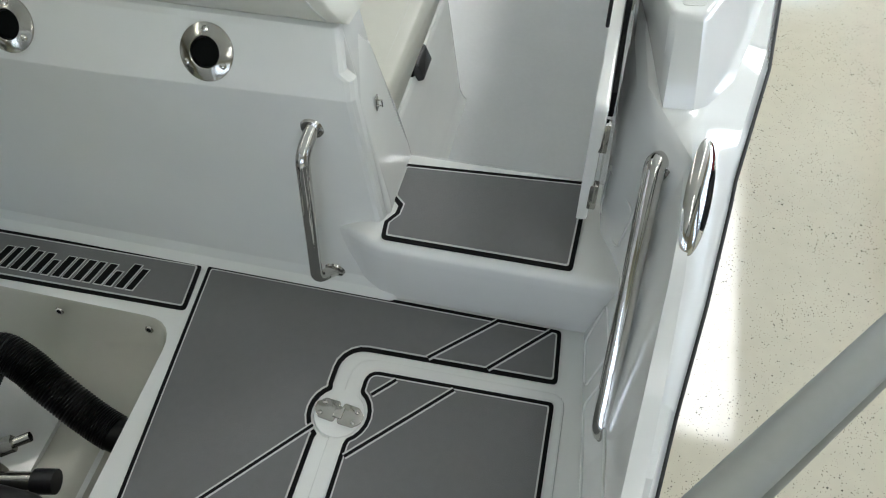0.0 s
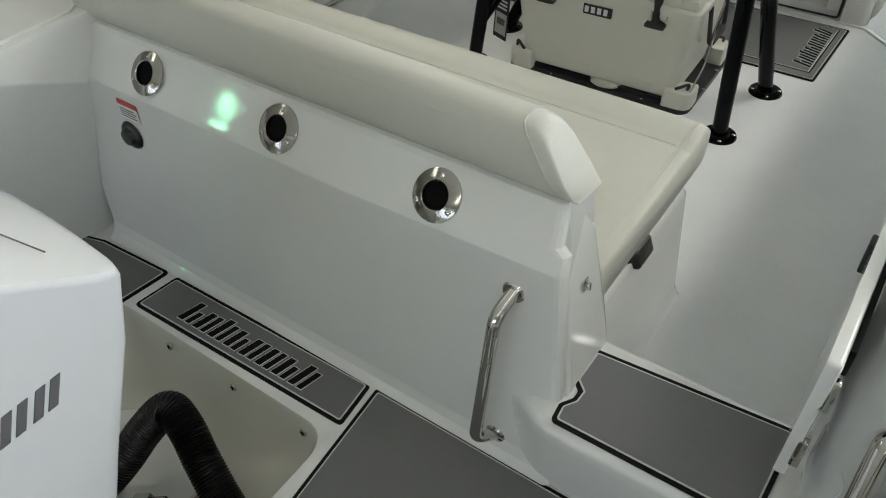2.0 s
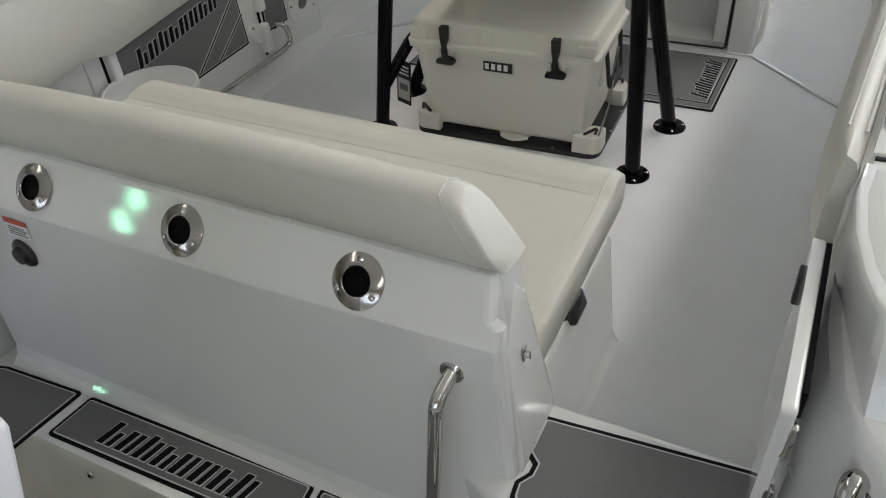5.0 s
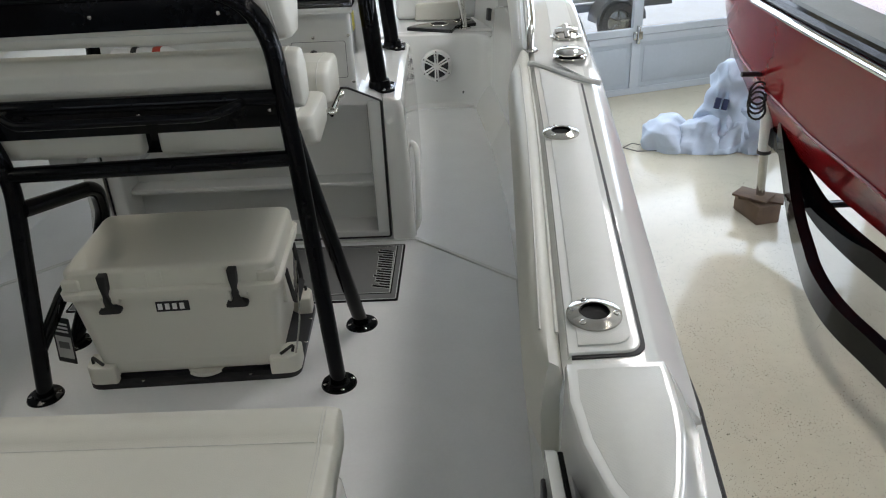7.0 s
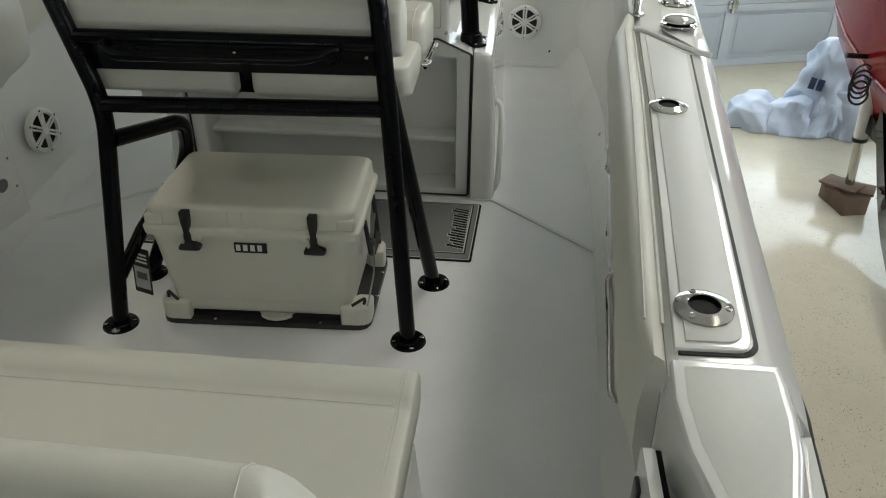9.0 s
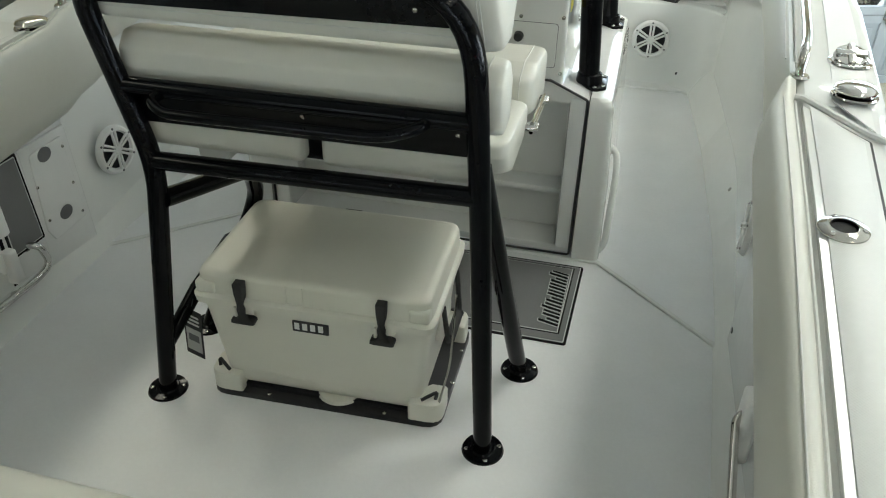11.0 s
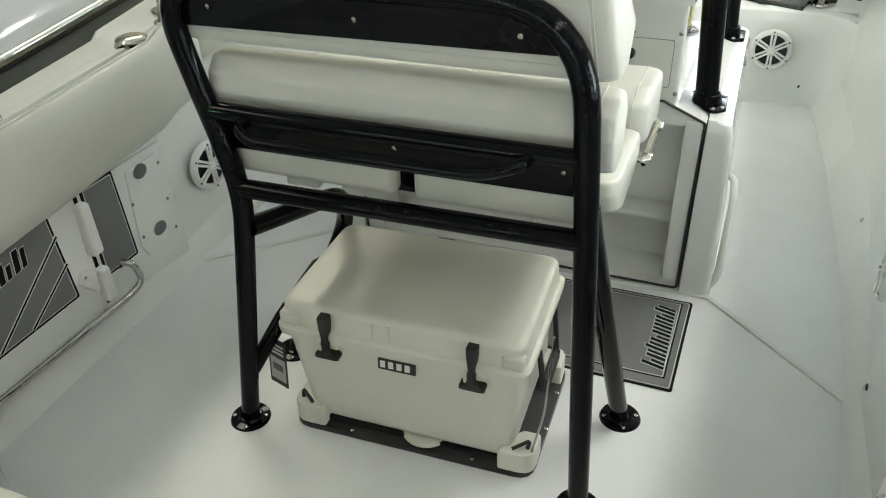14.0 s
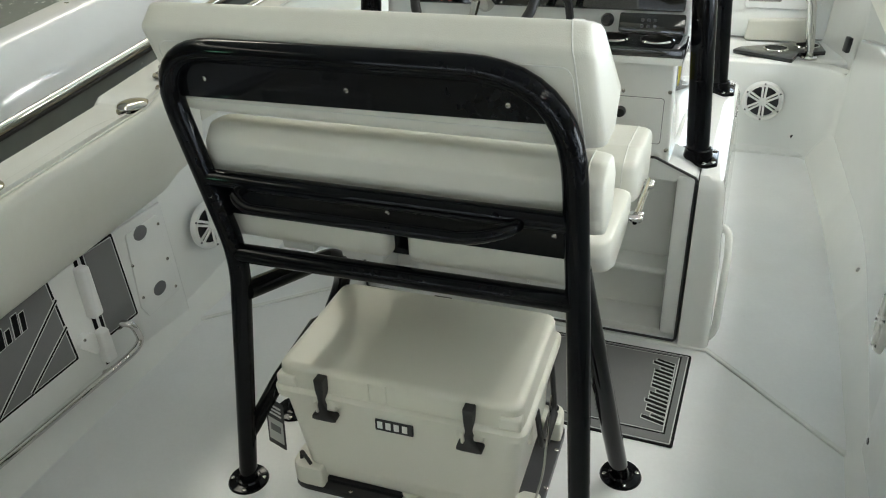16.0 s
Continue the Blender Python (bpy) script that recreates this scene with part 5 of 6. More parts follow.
def console_rail():
    for s in (1, -1):
        x = s * 0.66
        t = thing("console_rail", "glossy white moulded grab rail on the console side", "grab rail", "console rails")
        part("bar", tube(bend([(x - s * 0.012, 0.990, 0.02), (x + s * 0.018, 1.000, 0.06), (x + s * 0.022, 1.10, 0.30), (x + s * 0.014, 1.14, 0.352), (x - s * 0.02, 1.165, 0.36)], 0.05, 8), 0.012, 12), GEL, t)


console_rail()


def ttop_leg(s, y, lean):
    t = thing("ttop_leg", "black powder-coated T-top leg on the console", "T-top leg", "T-top legs")
    x = s * (0.551 if y < 1.4 else 0.564)
    part("pipe", tube([(x, y, 0.60), (x - s * 0.115, y + lean, 2.10)], 0.034, 18), BLACK, t)
    part("foot", prism(rounded([(x + s * px, y + py) for px, py in ((-0.070, 0.030), (0.026, -0.070), (0.060, -0.040), (0.060, 0.075), (-0.045, 0.085))], 0.018), 0.600, 0.612, 0.004), BLACK, t)
    part("collar", lathe([(0.034, 0.03), (0.040, 0.028), (0.044, 0.0)], 20, pose(x, y, 0.612)), BLACK, t)
    for a, b in ((-0.050, 0.022), (0.022, -0.052), (0.046, -0.036), (0.046, 0.058), (-0.036, 0.070)):
        screw(t, pose(x + s * a, y + b, 0.612), 0.008, CHROME)


for s in (1, -1):
    ttop_leg(s, 1.10, 0.06)
    ttop_leg(s, 1.78, -0.06)


def hardtop():
    # Not seen; assumed from the legs, its size and height set for shade.
    t = thing("hardtop", "unseen white hardtop on the black legs, shading the cockpit", "hardtop", m=pose(0, 0, 0))
    pts = rounded([(-0.84, 0.20), (0.84, 0.20), (0.80, 2.35), (-0.80, 2.35)], 0.18, 6)
    part("roof", prism(pts, 2.08, 2.16, 0.03), GEL, t)


hardtop()


def mat_pad():
    t = deck_pad("helm_mat", [(-0.60, 0.483), (0.610, 0.483), (0.621, 0.915), (-0.60, 0.915)], 0.001, "grey foam helm mat with dark mark", logo=None)
    pts = ccw([(-0.50, 0.526), (0.584, 0.526), (0.592, 0.895), (-0.50, 0.895)])
    part("inner_line", prism(offset(pts, 0.0), 0.004, 0.0070), FOAM_K, t)
    part("inner_line", prism(offset(pts, 0.005), 0.004, 0.0076), FOAM_W, t)
    part("face", prism(offset(pts, 0.008), 0.004, 0.0084), FOAM, t)
    logo_bars(t, pose(0.576, 0.706, 0.0084, 0, 0, 90), 0.30, 0.065, FOAM_K, FOAM_W)


mat_pad()


# ---- port side of the cockpit ----
SIDE_M = Matrix(((0, 0, 1, 0), (1, 0, 0, 0), (0, 1, 0, 0), (0, 0, 0, 1)))  # a plan (y, z) standing on a side wall, facing starboard


def port_side():
    w = link("port_panel", merge(prism(rounded([(-0.95, 0.0), (0.588, 0.0), (0.572, 0.485), (-0.95, 0.485)], [0, 0.01, 0.01, 0]), -1.13, -1.076, 0.006, m=SIDE_M)), GEL_IN)
    tagged(w, "white moulded port cockpit panel", "panel", kind="structure")
    w = link("starboard_panel", merge(prism(rounded([(-0.90, 0.0), (0.588, 0.0), (0.572, 0.485), (-0.90, 0.485)], [0, 0.01, 0.01, 0]), -1.13, -1.076, 0.006, m=Matrix.Diagonal((-1, 1, 1, 1)) @ SIDE_M)), GEL_IN)
    tagged(w, "white moulded starboard cockpit panel", "panel", kind="structure")
    d = thing("side_door", "white port side door with grey foam panels", "door", m=pose(0, 0, 0))
    part("leaf", prism(rounded([(-0.62, 0.10), (0.182, 0.10), (0.182, 0.49), (-0.62, 0.49)], 0.015), -1.078, -1.066, 0.004, m=SIDE_M), GEL_IN, d)
    part("leaf", prism(rounded([(0.190, 0.10), (0.352, 0.10), (0.352, 0.49), (0.190, 0.49)], 0.015), -1.078, -1.066, 0.004, m=SIDE_M), GEL_IN, d)
    part("gap", prism([(0.180, 0.11), (0.192, 0.11), (0.192, 0.49), (0.180, 0.49)], -1.075, -1.0645, m=SIDE_M), HOLE, d)
    a = deck_pad("side_panel_pad", [(-0.56, 0.188), (0.094, 0.198), (0.078, 0.495), (-0.56, 0.495)], 0, "grey foam panel on the port side door", (((0.084, 0.412), (-0.190, 0.206)), ((0.088, 0.318), (-0.08, 0.206))), (-0.225, 0.365, 7.0, 0.42, 0.062), 0.006, pose(-1.066, 0, 0) @ SIDE_M)
    deck_pad("side_panel_pad", [(0.205, 0.192), (0.348, 0.192), (0.334, 0.495), (0.205, 0.495)], 0, "small grey foam panel on the port side door", (), None, 0.006, pose(-1.066, 0, 0) @ SIDE_M)
    for z0, z1 in ((0.292, 0.462), (0.128, 0.242)):
        part("hinge_block", prism(rounded([(0.166, z0), (0.208, z0), (0.205, z1), (0.170, z1)], 0.010), -1.066, -1.035, 0.010, 3, m=SIDE_M), WHITEP, d, "white plastic hinge block")
    part("gudgeon", prism(rounded([(0.10, 0.235), (0.125, 0.268), (0.165, 0.245), (0.165, 0.18), (0.15, 0.175)], 0.012), -1.066, -1.05, 0.005, m=SIDE_M), WHITEP, d)
    screw(d, frame_to((-1.05, 0.122, 0.248), (1, 0, 0)), 0.005)
    part("aft_hinge_block", prism(rounded([(-0.55, 0.34), (-0.515, 0.34), (-0.515, 0.45), (-0.55, 0.45)], 0.010), -1.066, -1.035, 0.010, 3, m=SIDE_M), WHITEP, d)
    # toe rail
    r = thing("toe_rail", "polished stainless toe rail along the port side", "rail")
    part("bar", tube(bend([(-1.066, 0.272, 0.205), (-1.03, 0.285, 0.20), (-1.025, 0.300, 0.125), (-1.025, 0.24, 0.112), (-1.03, -0.62, 0.118), (-1.066, -0.64, 0.118)], 0.04, 6), 0.0115, 12), CHROME, r)
    for p in ((-1.068, 0.272, 0.205), (-1.068, -0.64, 0.118)):
        part("flange", lathe([(0, 0.005), (0.02, 0.005), (0.024, 0)], 18, frame_to(p, (1, 0, 0))), CHROME, r)
    for y in (0.17, -0.25):
        part("bracket", tube([(-1.076, y, 0.085), (-1.028, y, 0.112)], 0.007, 8), CHROME, r)
    # rod plate
    p = thing("rod_plate", "white panel with two dark rod holes", "rod panel")
    part("plate", prism(rounded([(0.376, 0.195), (0.392, 0.455), (0.54, 0.458), (0.556, 0.155), (0.40, 0.145)], 0.012), -1.077, -1.070, 0.003, m=SIDE_M), GEL_IN, p)
    for y, z in ((0.451, 0.433), (0.471, 0.213)):
        pts = [(y + 0.030 * math.cos(a), z + 0.024 * math.sin(a)) for a in (2 * math.pi * i / 24 for i in range(24))]
        # Grey oval laid on the plate; its colour stands in for the shaded hole.
        part("hole", prism(pts, -1.072, -1.0695, m=SIDE_M), GREYP, p)
    for y, z in ((0.533, 0.424), (0.535, 0.291), (0.541, 0.178), (0.385, 0.348), (0.392, 0.224)):
        screw(p, frame_to((-1.070, y, z), (1, 0, 0)), 0.0055)


port_side()


def speaker(m, r, label):
    t = thing("speaker", label, "speaker", "marine speakers", m)
    k = r / 0.1
    part("ring", lathe([(0.074 * k, 0.008 * k), (0.080 * k, 0.022 * k), (0.092 * k, 0.020 * k), (0.100 * k, 0.008 * k), (0.101 * k, 0.0)], 36), WHITEP, t)
    part("cone", lathe([(0.078 * k, 0.010 * k), (0.05 * k, 0.006 * k), (0.0, 0.004 * k)], 28), PLAST, t, "dark speaker cone")
    for i in range(6):
        a = radians(60 * i + 30)
        for da in (-0.11, 0.11):
            part("spoke", tube([(0.018 * k * math.cos(a + da * 3.4), 0.018 * k * math.sin(a + da * 3.4), 0.020 * k), (0.083 * k * math.cos(a + da), 0.083 * k * math.sin(a + da), 0.021 * k)], 0.0056 * k, 6), WHITEP, t)
        screw(t, pose(0.09 * k * math.cos(a), 0.09 * k * math.sin(a), 0.020 * k), 0.005 * k, GREYP)
    part("centre", lathe([(0, 0.026 * k), (0.016 * k, 0.025 * k), (0.020 * k, 0.018 * k)], 18), WHITEP, t)


speaker(frame_to((-1.074, 0.773, 0.300), (1, -0.12, 0.06)), 0.088, "round white six-spoke speaker on the port side")
speaker(frame_to((1.098, 0.790, 0.325), (-1, 0.10, 0.05)), 0.088, "round white six-spoke speaker on the starboard side")


def small_fittings():
    t = thing("deck_nozzle", "small stainless nozzle on the side wall", "nozzle", m=frame_to((1.120, 1.43, 0.10), (-1, 0, 0.2)))
    part("body", tube([(0, 0, -0.02), (0, 0.018, 0.012)], 0.010, 10), STEEL, t)
    t = thing("side_plug", "small dark drain plug in the side panel", "plug", m=frame_to((1.0755, 0.545, 0.115), (-1, 0, 0)))
    part("plug", lathe([(0, 0.003), (0.008, 0.003), (0.010, 0)], 12), PLAST, t)
    h = thing("gateway_latch_strike", "chrome gate strike on the transom end", "strike", m=frame_to((0.5855, -1.25, 0.50), (1, 0, 0)))
    part("plate", box(-0.006, 0.006, -0.014, 0.014, 0, 0.003, 0.001), CHROME, h)
    part("pin", tube([(0, -0.007, 0.002), (0, -0.007, 0.010), (0, 0.007, 0.010), (0, 0.007, 0.002)], 0.002, 6), CHROME, h)
    # stowed cockpit door handle by the side
    f = thing("fender_clip", "white and chrome clip on the starboard side", "clip")
    part("body", box(1.03, 1.066, -0.02, 0.06, 0.16, 0.34, 0.012, 3), WHITEP, f)
    part("bar", tube(bend([(1.06, 0.02, 0.30), (1.02, 0.01, 0.28), (1.02, -0.3, 0.12), (1.06, -0.3, 0.10)], 0.03), 0.010, 10), CHROME, f)
    b = thing("bucket", "round white plastic bucket on the deck", "bucket", m=pose(-0.905, -0.545, 0.0))
    part("shell", lathe([(0, 0.0), (0.120, 0.0), (0.126, 0.01), (0.140, 0.335), (0.146, 0.34), (0.146, 0.36), (0.138, 0.362), (0.134, 0.34), (0.120, 0.02), (0, 0.02)], 40), WHITEP, b)
    part("lid", lathe([(0, 0.352), (0.125, 0.352), (0.137, 0.358), (0.139, 0.350)], 40), WHITEP, b)


small_fittings()


# ---- gunwale fittings ahead of the hatch ----
def cleats(s):
    for y, x, tilt in ((0.655, 1.224, 0), (0.850, 1.240, 1)) if s > 0 else ((0.600, 1.112, 0), (0.830, 1.150, 1)):
        zt = curve_at(SIDE, y)[2] + 0.002
        t = thing("pop_up_cleat", "polished stainless round deck cleat", "cleat", "deck cleats", pose(s * x, y, zt))
        part("base_ring", lathe([(0.0, 0.002), (0.046, 0.002), (0.048, 0.005), (0.054, 0.004), (0.056, 0.0)], 32), CHROME, t)
        if tilt:
            up = pose(0, 0.006, 0.016, 22, 0, 0)
            part("cap", lathe([(0, 0.006), (0.03, 0.005), (0.041, 0.001), (0.043, -0.006), (0.036, -0.016), (0, -0.018)], 32, up), CHROME, t)
            part("bar", move(box(-0.040, 0.040, -0.010, 0.010, 0.003, 0.013, 0.004, 3), up), CHROME, t)
            part("bar", move(box(-0.010, 0.010, -0.038, 0.038, 0.002, 0.0115, 0.004, 3), up), CHROME, t)
        else:
            # Black band drawn for the shade in the gap below the cap.
            part("stem", lathe([(0.036, 0.002), (0.036, 0.012)], 24), HOLE, t, "dark band standing in for shade under the cap")
            part("cap", lathe([(0.040, 0.010), (0.050, 0.012), (0.051, 0.016), (0.045, 0.024), (0.028, 0.029), (0, 0.031)], 32), CHROME, t)


for s in (1, -1):
    cleats(s)


def bow_rail(s):
    t = thing("bow_rail", "low polished stainless rail along the bow gunwale", "rail", "bow rails")
    top = []
    for y in fine(0.84, 4.2, 0.2):
        xd, xi, zt, xo, xr, zr = curve_at(SIDE, y)
        top.append((s * (xi + 0.014), y, zt + 0.062))
    y0 = 0.735
    xd, xi, zt, xo, xr, zr = curve_at(SIDE, y0)
    part("bar", tube(bend([(s * (xi + 0.006), y0, zt), (s * (xi + 0.008), y0 + 0.015, zt + 0.062), top[0]], 0.045)[:-1] + top, 0.0125, 12), CHROME, t)
    part("flange", lathe([(0, 0.005), (0.022, 0.005), (0.026, 0)], 18, pose(s * (xi + 0.006), y0, zt + 0.001)), CHROME, t)
    for y in (1.80, 3.1):
        xd, xi, zt, xo, xr, zr = curve_at(SIDE, y)
        part("stanchion", tube([(s * (xi + 0.014), y, zt), (s * (xi + 0.014), y, zt + 0.062)], 0.011, 10), CHROME, t)
        part("flange", lathe([(0, 0.004), (0.022, 0.004), (0.026, 0)], 18, pose(s * (xi + 0.014), y, zt + 0.001)), CHROME, t)


for s in (1, -1):
    bow_rail(s)


def gunwale_cap(s):
    """Raised lip where the bow cap meets the hatch."""
    xi = curve_at(SIDE, 0.60)[1]
    p = [(s * (xi + 0.0), 0.632, 0.800), (s * (xi + 0.02), 0.625, 0.802), (s * 1.225, 0.462, 0.792), (s * 1.285, 0.425, 0.785)]
    q = link("gunwale_lip", tube(bend(p, 0.02), 0.009, 8), GEL)
    tagged(q, "white moulded lip across the gunwale", "moulding", kind="structure")
    rows = []
    for y in fine(0.63, 1.60, 0.1):
        a, z = curve_at(SIDE, y)[1], curve_at(SIDE, y)[2]
        yr = y - 0.17 * max(0.0, 1 - (y - 0.60) / 0.5)
        zr, br = curve_at(SIDE, max(yr, 0.62))[2], curve_at(SIDE, yr)[3]
        rows.append([(s * (a + 0.085), y, z), (s * (a + 0.085), y, z + 0.004), (s * (br - 0.03), yr, zr + 0.004), (s * (br - 0.03), yr, zr)])
    q = link("gunwale_tread", loft(rows), SKID_G)
    tagged(q, "white tread panel round the deck cleats", "tread panel", kind="structure")


gunwale_cap(1)


# ---- bow: seat riser, cup plate, backrest ----
RY = 2.75


def bow():
    rows = []
    for z, y in ((-0.02, RY - 0.14), (0.020, RY - 0.13), (0.026, RY - 0.10), (0.045, RY - 0.055), (0.085, RY - 0.022), (0.13, RY - 0.010), (0.405, RY + 0.02), (0.432, RY + 0.03), (0.445, RY + 0.06)):
        rows.append([(-1.12, y + 0.06, z), (1.12, y + 0.06, z), (1.0, 4.4, z), (-1.0, 4.4, z)])
    r = link("bow_riser", loft(rows), GEL_IN)
    tagged(r, "white moulded riser of the bow seating", "riser", kind="structure")
    speaker(frame_to((0.752, RY - 0.019, 0.263), (0, -1, 0.06)), 0.096, "round white six-spoke speaker in the bow riser")
    p = thing("riser_plug", "small dark hole in the bow riser", "plug", m=frame_to((0.915, RY - 0.022, 0.094), (0, -1, 0)))
    part("plug", lathe([(0, 0.003), (0.009, 0.003), (0.012, 0)], 14), PLAST, p)
    c = thing("cup_plate", "glossy black corner plate with two steel cup holders", "cup holder plate", m=pose(0, 0, 0.446))
    part("plate", prism(rounded([(0.575, RY + 0.140), (0.852, RY + 0.012), (0.880, RY + 0.135), (1.006, RY + 0.190), (0.975, RY + 0.390), (0.610, RY + 0.200)], 0.012), 0, 0.019, 0.004), SCREEN, c)
    for x, y in ((0.778, RY + 0.200), (0.922, RY + 0.280)):
        part("cup_ring", lathe([(0.051, 0.0), (0.052, 0.004), (0.057, 0.004), (0.060, 0.0)], 30, pose(x, y, 0.019)), CHROME, c)
        part("cup", lathe([(0.051, 0.002), (0, 0.0015)], 28, pose(x, y, 0.019)), HOLE, c)
    a = thing("armrest_pole", "curved stainless pole at the bow seat", "pole")
    part("bar", tube(bend([(0.930, RY + 0.14, 0.446), (0.915, RY + 0.14, 0.60), (0.893, RY + 0.14, 0.748), (0.600, RY + 0.14, 0.744)], 0.085, 8), 0.020, 14), CHROME, a)
    part("flange", lathe([(0, 0.008), (0.035, 0.007), (0.042, 0)], 22, pose(0.930, RY + 0.14, 0.446)), CHROME, a)
    part("grip", box(0.615, 0.765, RY + 0.105, RY + 0.175, 0.705, 0.775, 0.008), STEEL, a)
    b = thing("bow_lounge_cushion", "white moulded bow seat back with pad", "seat back")
    part("shell", prism(rounded([(0.50, 0.44), (1.02, 0.44), (1.06, 1.05), (0.50, 1.05)], 0.03), 0, 0.10, 0.02, m=Matrix(((1, 0, 0, 0), (0, 0.1, -1, RY + 0.50), (0, 1, 0.1, 0), (0, 0, 0, 1)))), GEL, b)
    part("recess_panel", prism(rounded([(0.60, 0.60), (0.96, 0.60), (0.99, 1.0), (0.60, 1.0)], 0.02), 0, 0.008, 0.004, m=Matrix(((1, 0, 0, 0), (0, 0.1, -1, RY + 0.395), (0, 1, 0.1, 0), (0, 0, 0, 1)))), GEL_IN, b)
    part("pad", prism(rounded([(0.62, 0.446), (0.915, 0.446), (0.905, 0.560), (0.63, 0.545)], 0.014), 0, 0.06, 0.008, 3, m=Matrix(((1, 0, 0, 0), (0, 0.1, -1, RY + 0.40), (0, 1, 0.1, 0), (0, 0, 0, 1)))), VINYL, b)
    k = thing("side_switch", "small black switch cover on the bow side", "switch", m=frame_to((1.084, 2.77, 0.545), (-1, -0.3, 0.1)))
    part("cover", box(-0.022, 0.022, -0.035, 0.035, 0, 0.022, 0.006), PLAST, k)


bow()


# ---- engine and rigging in the well ----
def cowl_mark(parent, y0, z0, glyphs, h, material):
    """The maker's mark reduced to slanted grey bars of the lettering's size and pitch."""
    for i in range(glyphs):
        yy, zz = y0 - i * 0.043, z0
        for a, b in ((0.0, 0.013), (0.020, 0.033)):
            q = [(yy - a, zz), (yy - b, zz), (yy - b + 0.020, zz + h), (yy - a + 0.020, zz + h)]
            part("mark", prism(q, 0.200, 0.2094, m=SIDE_M), material, parent)


def engine():
    t = thing("outboard_engine", "white outboard engine cowl with grey slanted side bars", "outboard engine")
    # sections along the cowl: flat sides up to a crisp shoulder, then a low crowned top
    top = [(-2.64, 0.900), (-2.62, 0.95), (-2.50, 1.03), (-2.25, 1.04), (-2.05, 0.985), (-1.90, 0.895), (-1.81, 0.826), (-1.785, 0.800), (-1.772, 0.782)]
    crease = [(-2.64, 0.86), (-2.30, 0.945), (-2.10, 0.925), (-1.965, 0.885), (-1.90, 0.842), (-1.80, 0.776), (-1.772, 0.764)]
    rake = [(0.36, -0.153), (0.50, -0.100), (0.66, -0.028), (0.742, 0.0), (1.1, 0.0)]
    rows = []
    for y, w in ((-1.772, 0.190), (-1.775, 0.200), (-1.783, 0.206), (-1.80, 0.208), (-1.85, 0.208), (-1.90, 0.208), (-1.965, 0.208), (-2.05, 0.207), (-2.15, 0.206), (-2.25, 0.205), (-2.40, 0.200), (-2.50, 0.195), (-2.60, 0.185), (-2.63, 0.17), (-2.64, 0.14)):
        zt, zc = curve_at(top, y)[0], curve_at(crease, y)[0]
        fade = float(np.interp(y, [-2.3, -1.85], [0.0, 1.0]))
        half = [(w * 0.95, 0.36), (w * 0.99, 0.50), (w, 0.66), (w, zc - 0.012), (w - 0.0012, zc - 0.005), (w - 0.005, zc), (w - 0.014, zc + 0.003), (w * 0.62, zc + 0.70 * (zt - zc)), (w * 0.3, zc + 0.94 * (zt - zc))]
        ring = half + [(0.0, zt)] + [(-x, z) for x, z in half[::-1]]
        rows.append([(x, y + curve_at(rake, z)[0] * fade, z) for x, z in ring])
    part("cowl", loft(rows), COWL, t, smooth=32)
    part("chaps", box(-0.17, 0.17, -2.50, -1.98, -0.2, 0.40, 0.06, 3), COWL, t)
    part("midsection", box(-0.11, 0.11, -2.40, -2.05, -0.75, -0.15, 0.05, 3), COWL, t)
    part("cowl_seam", tube(bend([(0.085, -1.868, 0.868), (0.125, -1.858, 0.852), (0.170, -1.830, 0.818)], 0.03), 0.0011, 6), GREYP, t)
    part("tilt_bracket", box(-0.14, 0.14, -2.08, -1.90, -0.25, 0.12, 0.03, 3), PLAST, t)
    cowl_mark(t, -1.912, 0.652, 7, 0.040, GREYP)
    # corrugated rigging hose
    h = thing("rigging_hose", "black corrugated rigging hose arching over the well", "hose")
    ctl = [(-0.262, -1.955, -0.100), (-0.222, -1.850, -0.088), (-0.190, -1.774, -0.035), (-0.168, -1.708, 0.025), (-0.136, -1.658, 0.066), (-0.080, -1.664, 0.048), (-0.026, -1.685, 0.015), (0.049, -1.711, -0.025), (0.115, -1.729, -0.050), (0.180, -1.739, -0.060)]
    path = []
    pts = [Vector(p) for p in ctl]
    for i in range(1, len(pts) - 2):
        p0, p1, p2, p3 = pts[i - 1], pts[i], pts[i + 1], pts[i + 2]
        for j in range(26):
            f = j / 26
            path.append(0.5 * (2 * p1 + (p2 - p0) * f + (2 * p0 - 5 * p1 + 4 * p2 - p3) * f * f + (3 * p1 - p0 - 3 * p2 + p3) * f ** 3))
    path = [pts[0]] + path + [pts[-2], pts[-1]]
    part("hose", tube(path, [0.0368 if i % 2 else 0.0392 for i in range(len(path))], 20), HOSE, h)
    part("end_cuff", tube([pts[0] + (pts[1] - pts[0]) * 0.1, pts[0] + (pts[1] - pts[0]) * 0.55], 0.044, 20), RUBBER, h, "smooth black rubber cuff")
    part("end_cuff", tube([pts[-2] + (pts[-1] - pts[-2]) * 0.5, pts[-1]], 0.044, 20), RUBBER, h, "smooth black rubber cuff")
    # steering fitting
    f = thing("steering_fitting", "steel and black steering fitting in the well", "fitting")
    part("shaft", tube([(-0.10, -1.90, 0.02), (0.06, -1.862, 0.01)], 0.017, 12), STEEL, f)
    part("collar", tube([(0.045, -1.866, 0.01), (0.085, -1.857, 0.008)], 0.024, 12), PLAST, f)
    part("block", box(-0.11, -0.02, -1.92, -1.85, -0.01, 0.05, 0.012), STEEL, f)
    part("valve", tube([(-0.05, -1.85, 0.05), (0.02, -1.80, 0.055)], 0.010, 10), STEEL, f)
